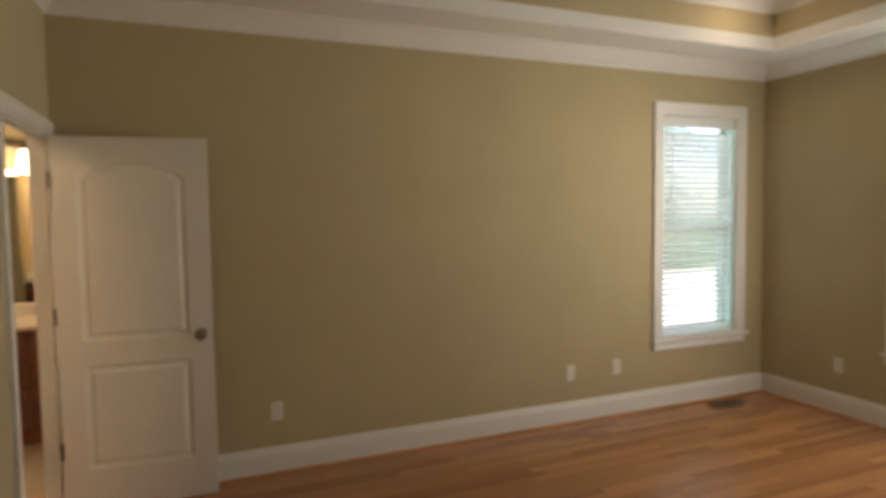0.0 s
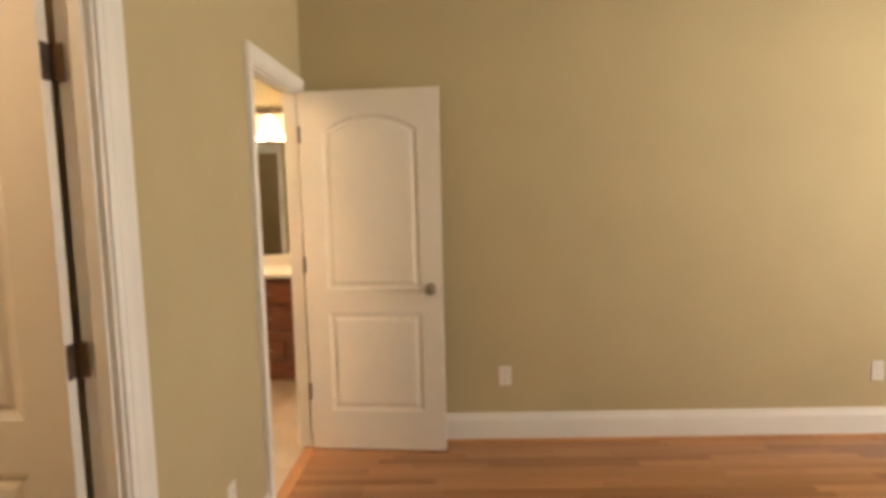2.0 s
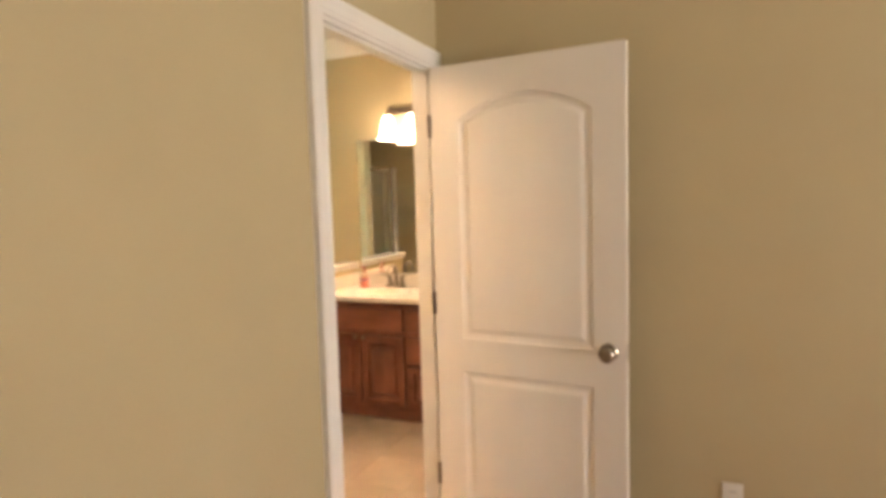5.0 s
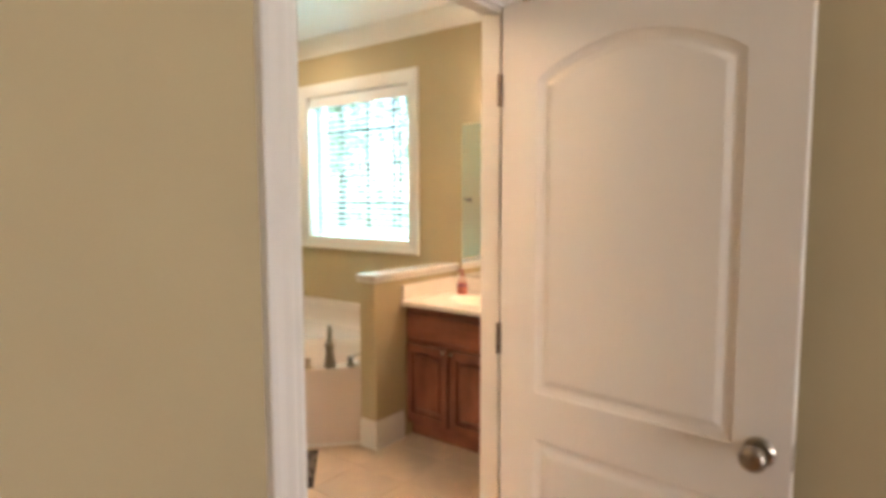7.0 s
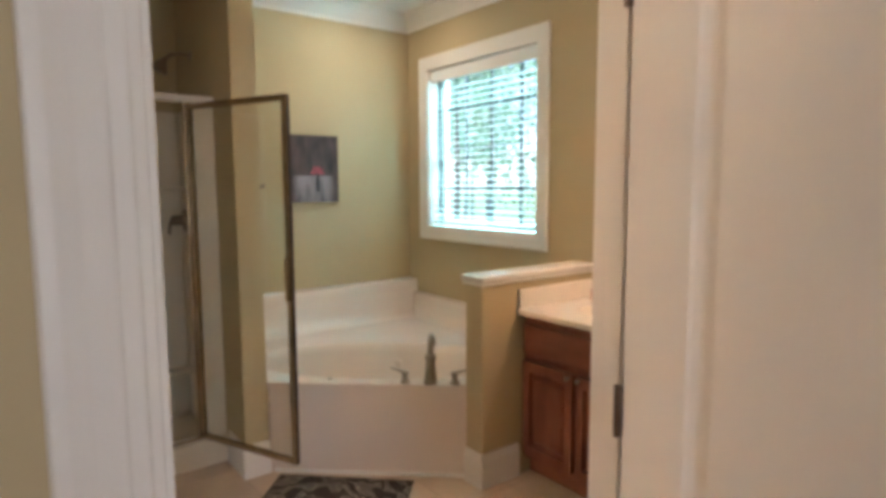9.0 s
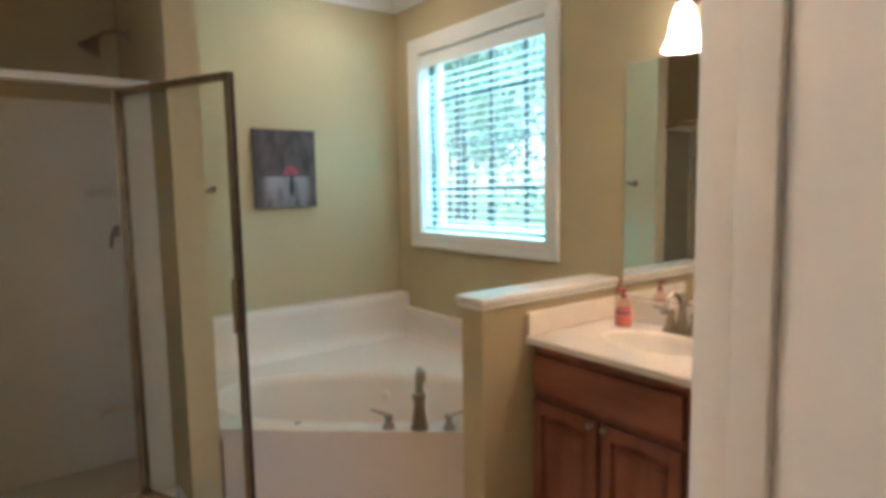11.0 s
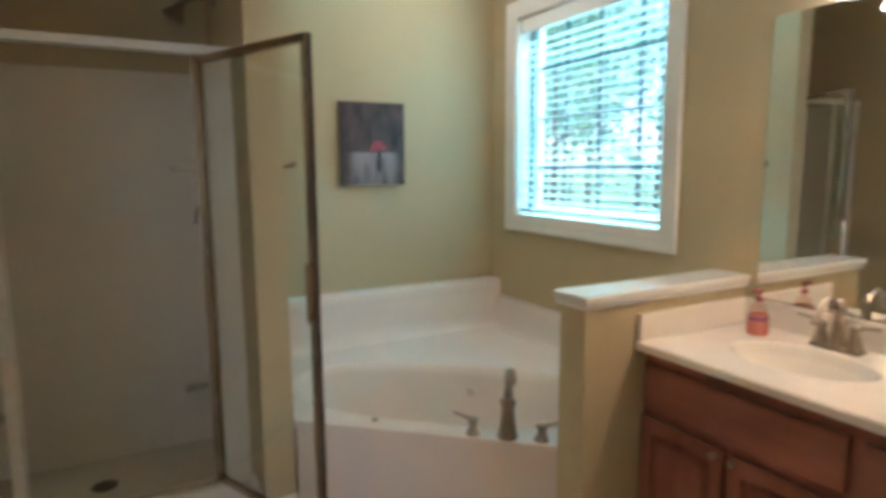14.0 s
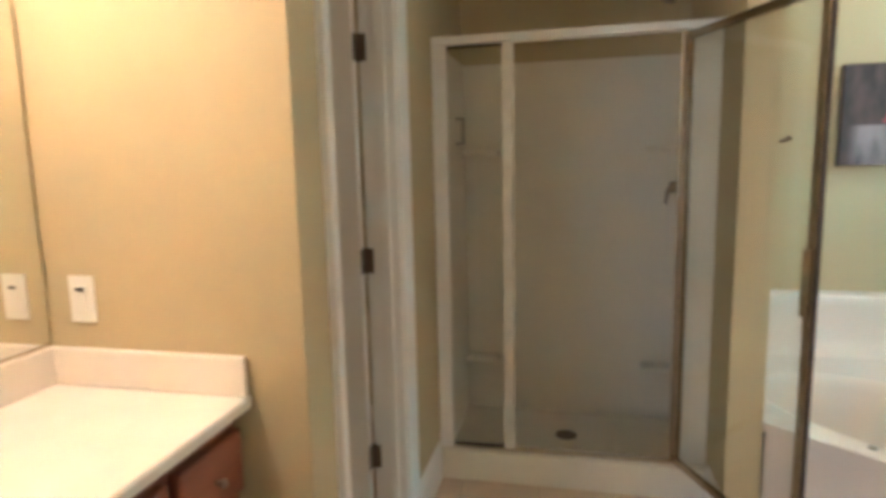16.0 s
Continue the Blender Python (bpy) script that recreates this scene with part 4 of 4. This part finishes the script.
light_bar(-1.06, YN, -1, 1.946, "bronze four-light vanity fixture with glowing shades", 0.40)
light_bar(-1.04, YS, 1, 2.28, "bronze four-light fixture over the second vanity", 0.95)


def downlight(x, y, z):
    top = thing("recessed_downlight", "lit recessed ceiling downlight with white trim", "light fixture", at=(x, y, z))
    part("trim_ring", lathe([(0.095, 0), (0.095, -0.006), (0.075, -0.010), (0.07, -0.004)], 28), WHITE, top, "", True)
    part("lens", lathe([(0.068, -0.004), (0.066, -0.009), (0.03, -0.012)], 28), GLOWD, top, "glowing lens", True)


downlight(-2.70, 1.06, BC - 0.001)
area_lamp("downlight_glow", (-2.70, 1.06, BC - 0.02), (-2.70, 1.06, 0), 0.12, 0.12, 1.5, WARM)
downlight(4.29, -0.72, TRAY - 0.001)
area_lamp("downlight_glow", (4.29, -0.72, TRAY - 0.02), (4.29, -0.72, 0), 0.12, 0.12, 0.5, WARM)
downlight(-0.75, -2.5, BC - 0.001)
area_lamp("downlight_glow", (-0.75, -2.5, BC - 0.02), (-0.75, -2.5, 0), 0.12, 0.12, 2.6, WARM)
downlight(-1.9, -2.2, BC - 0.001)
area_lamp("downlight_glow", (-1.9, -2.2, BC - 0.02), (-1.9, -2.2, 0), 0.12, 0.12, 0.8, WARM)


# ---- small things ----
def plate(kind, label, at, turn):
    """Wall plate; local x across, y off the wall."""
    top = thing(kind, label, "outlet" if kind == "wall_outlet" else "switch", "wall plates", at=at, turn=turn)
    part("cover", box(-0.035, 0, -0.057, 0.035, 0.006, 0.057, 0.002), PLAST, top)
    if kind == "wall_outlet":
        for z in (-0.026, 0.026):
            r = part("receptacle", box(-0.017, 0.0062, z - 0.014, 0.017, 0.0085, z + 0.014, 0.002), PLAST, top)
            # raised dark boxes paint in the shade of the open slots
            part("slot", boxes([(-0.008, 0.0087, z - 0.004, -0.006, 0.009, z + 0.006), (0.006, 0.0087, z - 0.004, 0.008, 0.009, z + 0.006)]), DARKGAP, r)
    else:
        part("rocker", box(-0.017, 0.0062, -0.033, 0.017, 0.010, 0.033, 0.002), PLAST, top)
        part("slot", box(-0.011, 0.0102, 0.021, 0.011, 0.0106, 0.028), DARKGAP, top)
    return top


plate("wall_outlet", "white wall outlet above the baseboard", (1.118, 0, 0.39), 180)
plate("wall_outlet", "white wall outlet above the baseboard", (3.25, 0, 0.385), 180)
plate("wall_outlet", "white wall outlet above the baseboard", (3.67, 0, 0.385), 180)
plate("wall_outlet", "white wall outlet above the baseboard", (0, -1.30, 0.36), -90)
plate("wall_outlet", "white wall outlet on the side wall", (XE, -0.68, 0.385), 90)
plate("light_switch", "white rocker switch above the second vanity", (XV, -1.688, 1.10), -90)

soap = thing("soap_bottle", "clear pump bottle of coral liquid soap on the vanity", "soap", at=(-1.315, 1.54, 0.8605))
SOAPL = mat("coral_soap", (0.66, 0.22, 0.16), 0.15, vary=0.03, scale=20, bump=0)
SOAPC = glass_mat("clear_plastic", (0.96, 0.84, 0.79))
LABEL = mat("soap_label", (0.30, 0.10, 0.16), 0.4, vary=0.15, scale=60, bump=0)
part("bottle", lathe([(0.030, 0), (0.034, 0.006), (0.034, 0.05), (0.030, 0.075)], 24), SOAPL, soap, "coral soap", True)
part("shoulder", lathe([(0.030, 0.0752), (0.026, 0.095), (0.014, 0.112), (0.012, 0.12)], 24), SOAPC, soap, "", True)
part("label", lathe([(0.0346, 0.052), (0.0346, 0.068), (0.030, 0.070)], 24), LABEL, soap, "dark printed label band", True)
pump = part("pump", lathe([(0.014, 0.1202), (0.014, 0.132), (0.006, 0.134), (0.005, 0.150)], 18), REDP, soap, "red pump", True)
part("nozzle", box(-0.008, -0.040, 0.150, 0.008, 0.012, 0.162, 0.004), REDP, pump)

# ---- rug in front of the tub ----
RUG = bpy.data.materials.new("patterned_rug")
RUG.use_nodes = True
n, l = RUG.node_tree.nodes, RUG.node_tree.links
tc, vo, no, mx, rp = n.new("ShaderNodeTexCoord"), n.new("ShaderNodeTexVoronoi"), n.new("ShaderNodeTexNoise"), n.new("ShaderNodeMix"), n.new("ShaderNodeValToRGB")
mx.data_type, mx.blend_type = "VECTOR", "MIX"
no.inputs["Scale"].default_value = 7
mx.inputs["Factor"].default_value = 0.16
l.new(tc.outputs["Object"], no.inputs["Vector"])
l.new(tc.outputs["Object"], mx.inputs["A"])
l.new(no.outputs["Color"], mx.inputs["B"])
wv = n.new("ShaderNodeTexWave")
wv.wave_type, wv.rings_direction = "RINGS", "Z"
wv.inputs["Scale"].default_value, wv.inputs["Distortion"].default_value, wv.inputs["Detail"].default_value, wv.inputs["Detail Scale"].default_value = 4.2, 7.5, 1.0, 3.2
l.new(mx.outputs["Result"], wv.inputs["Vector"])
rp.color_ramp.interpolation = "CONSTANT"
e = rp.color_ramp.elements
e[0].position, e[0].color = 0.0, (0.028, 0.022, 0.020, 1)
e[1].position, e[1].color = 0.60, (0.36, 0.33, 0.27, 1)
k = e.new(0.80)
k.color = (0.13, 0.115, 0.10, 1)
l.new(wv.outputs["Fac"], rp.inputs["Fac"])
l.new(rp.outputs["Color"], n["Principled BSDF"].inputs["Base Color"])
n["Principled BSDF"].inputs["Roughness"].default_value = 0.95
fz, bp = n.new("ShaderNodeTexNoise"), n.new("ShaderNodeBump")
fz.inputs["Scale"].default_value = 500
bp.inputs["Strength"].default_value = 0.6
l.new(fz.outputs["Fac"], bp.inputs["Height"])
l.new(bp.outputs["Normal"], n["Principled BSDF"].inputs["Normal"])
rug = thing("bath_rug", "black and cream leaf-patterned rug before the tub", "rug", at=(-1.790, 0.250, 0.004), turn=46.5)
part("mat", box(-0.335, -0.215, 0, 0.335, 0.215, 0.009, 0.003), RUG, rug)
RUGE = mat("rug_binding", (0.03, 0.024, 0.022), 0.95, vary=0.2, scale=80, bump=0.4)
part("binding", boxes([(-0.342, -0.222, 0, -0.3355, 0.222, 0.008), (0.3355, -0.222, 0, 0.342, 0.222, 0.008), (-0.3355, -0.222, 0, 0.3355, -0.2155, 0.008), (-0.3355, 0.2155, 0, 0.3355, 0.222, 0.008)]), RUGE, rug)

vent = thing("floor_vent", "brown louvred floor register near the window", "vent", at=(4.65, -0.16, 0.0065))
part("vent_frame", boxes([(-0.15, -0.065, 0, 0.15, -0.05, 0.005), (-0.15, 0.05, 0, 0.15, 0.065, 0.005), (-0.15, -0.05, 0, -0.135, 0.05, 0.005), (0.135, -0.05, 0, 0.15, 0.05, 0.005)]), BRONZE, vent)
for i in range(14):
    part("louvre", box(-0.13 + 0.0195 * i, -0.0495, 0.0, -0.118 + 0.0195 * i, 0.0495, 0.004), BRONZE, vent)
# thin dark sheet in place of the unlit duct below the louvres
part("duct", box(-0.134, -0.0495, -0.004, 0.134, 0.0495, -0.001), DARKGAP, vent)

# ---- outside ----
struct("ground", box(-150, -150, -0.45, 150, 150, -0.35), GRASS, "green lawn around the house", "ground")
struct("foundation", boxes([(0.02, -5.15, -0.349, XE + 0.15, 0.10, -0.07), (XW - 0.08, -2.9, -0.349, 0.0, YN + 0.10, -0.07)]), PAVE, "pale concrete foundation under the house", "foundation")

struct("pavement", box(2.6, 0.9, -0.40, 20.0, 11.0, -0.30), PAVE, "pale sunlit concrete patio outside the bedroom", "pavement")


def tree(x, y, hgt, seed):
    """Tapered trunk with limbs and a ragged crown of small leaf clumps."""
    rnd = random.Random(seed)
    top = thing("tree", "leafy green garden tree outside the window", "tree", "garden trees", at=(x, y, -0.36))
    bm = tube([(0, 0, 0), (0.05, 0.03, hgt * 0.3), (0, 0.08, hgt * 0.6), (0.06, 0, hgt * 0.9)], [0.10, 0.075, 0.05, 0.015], 8)
    ends = []
    for i in range(9):
        z = hgt * rnd.uniform(0.2, 0.85)
        a = rnd.uniform(0, 6.28)
        r = hgt * 0.32 * (1.15 - z / hgt)
        p = (r * math.cos(a), r * math.sin(a), z + hgt * 0.1)
        tube([(0, 0, z), (p[0] * 0.5, p[1] * 0.5, z + hgt * 0.07), p], [0.034, 0.024, 0.010], 6, bm)
        ends += [p, (p[0] * 0.6, p[1] * 0.6, z + hgt * 0.07)]
    part("trunk", bm, BARK, top)
    verts, faces = [], []
    for p in ends + [(0, 0, hgt * 0.92)]:
        for _ in range(int(14 * hgt)):
            c = Vector(p) + Vector((rnd.gauss(0, 0.078 * hgt), rnd.gauss(0, 0.078 * hgt), rnd.gauss(0, 0.07 * hgt)))
            u = Vector((rnd.uniform(-1, 1), rnd.uniform(-1, 1), rnd.uniform(-1, 1))).normalized() * rnd.uniform(0.05, 0.11)
            v = u.orthogonal() * rnd.uniform(0.4, 0.7)
            b = len(verts)
            verts += [c - u, c + v, c + u, c - v]
            faces.append((b, b + 1, b + 2, b + 3))
    me = bpy.data.meshes.new("crown")
    me.from_pydata(verts, [], faces)
    me.materials.append(LEAF)
    cr = new("crown", me)
    cr.parent = top
    return top


for x, y, hh, sd in ((-4.6, 7.2, 5.2, 1), (-6.3, 9.6, 6.0, 3), (-1.6, 8.0, 4.6, 4), (-8.5, 9.5, 6.5, 5), (6.2, 12.5, 5.6, 6), (9.4, 12.8, 5.5, 7), (22.0, 6.0, 6.0, 8), (21.6, 2.0, 5.8, 9), (-4.0, 9.4, 6.4, 12), (-12.6, 9.6, 6.4, 15), (-14.5, 12.5, 8.0, 16), (-17.5, 14.0, 8.6, 17), (-20.5, 15.5, 9.0, 18), (-15.8, 17.0, 9.4, 19), (-23.0, 19.0, 9.6, 20), (14.6, 12.2, 5.6, 21), (18.2, 16.0, 7.0, 22), (13.2, 13.6, 6.4, 23)):
    tree(x, y, hh, sd)

# ---- floors: strips and tiles ----
fl = struct("floor", box(0.0, -5.2, -0.06, XE, 0, -0.004), OAKSUB, "honey-coloured oak strip floor", "floor")
SW = 0.0572
rnd = random.Random(11)
strip_cache = {}
count = 0
rest_v, rest_f = [], []
row = 0
while (row + 1) * SW < 5.2:
    y1 = -row * SW
    y0 = y1 - SW
    x = 0.0
    first = True
    while x < XE - 0.01:
        w = rnd.choice((0.4, 0.6, 0.8, 1.0, 1.2, 1.4)) * (rnd.choice((0.3, 0.6, 1.0)) if first else 1)
        first = False
        w = min(w, XE - x)
        if XE - x - w < 0.15:
            w = XE - x
        key = round(w, 4)
        if row < 42 and count < 300:
            if key not in strip_cache:
                bm = box(0.0006, 0.0006, -0.004, key - 0.0006, SW - 0.0006, 0.0, 0)
                strip_cache[key] = part("floor_strip", bm, OAK, fl)
                o = strip_cache[key]
            else:
                o = strip_cache[key].copy()
                scene.collection.objects.link(o)
            o.location = (x, y0, rnd.uniform(-0.0004, 0.0))
            count += 1
        else:
            b = len(rest_v)
            rest_v += [(x + 0.0006, y0 + 0.0006, 0), (x + w - 0.0006, y0 + 0.0006, 0), (x + w - 0.0006, y1 - 0.0006, 0), (x + 0.0006, y1 - 0.0006, 0)]
            rest_f.append((b, b + 1, b + 2, b + 3))
        x += w
    row += 1
me = bpy.data.meshes.new("floor_strips_far")
me.from_pydata(rest_v, [], rest_f)
me.materials.append(OAK)
o = new("floor_strips_far", me)
o.parent = fl
tagged(o, "oak strips", kind="stuff")

bf = struct("floor_bathroom", box(XW, -3.1, -0.06, -0.0005, YN, -0.003), GROUT, "beige ceramic tile bathroom floor", "floor")
TS = 0.335
tile_first = None
for i in range(10):
    for j in range(15):
        x0, y0 = -0.06 - TS * (i + 1), YN - TS * (j + 1)
        x1, y1 = min(x0 + TS, -0.001), y0 + TS
        if x0 < XW - 0.3 or y0 < -3.1:
            continue
        if tile_first is None:
            tile_first = part("floor_tile", box(0.0022, 0.0022, -0.003, TS - 0.0022, TS - 0.0022, 0.0, 0), TILE, bf)
            o = tile_first
        else:
            o = tile_first.copy()
            scene.collection.objects.link(o)
        o.location = (x0, y0, 0)
th = thing("door_threshold", "oak threshold strip between wood and tile floors", "threshold")
part("strip", box(-0.058, D1[0] + 0.019, -0.002, 0.002, D1[1] - 0.019, 0.008, 0.003), OAK, th)
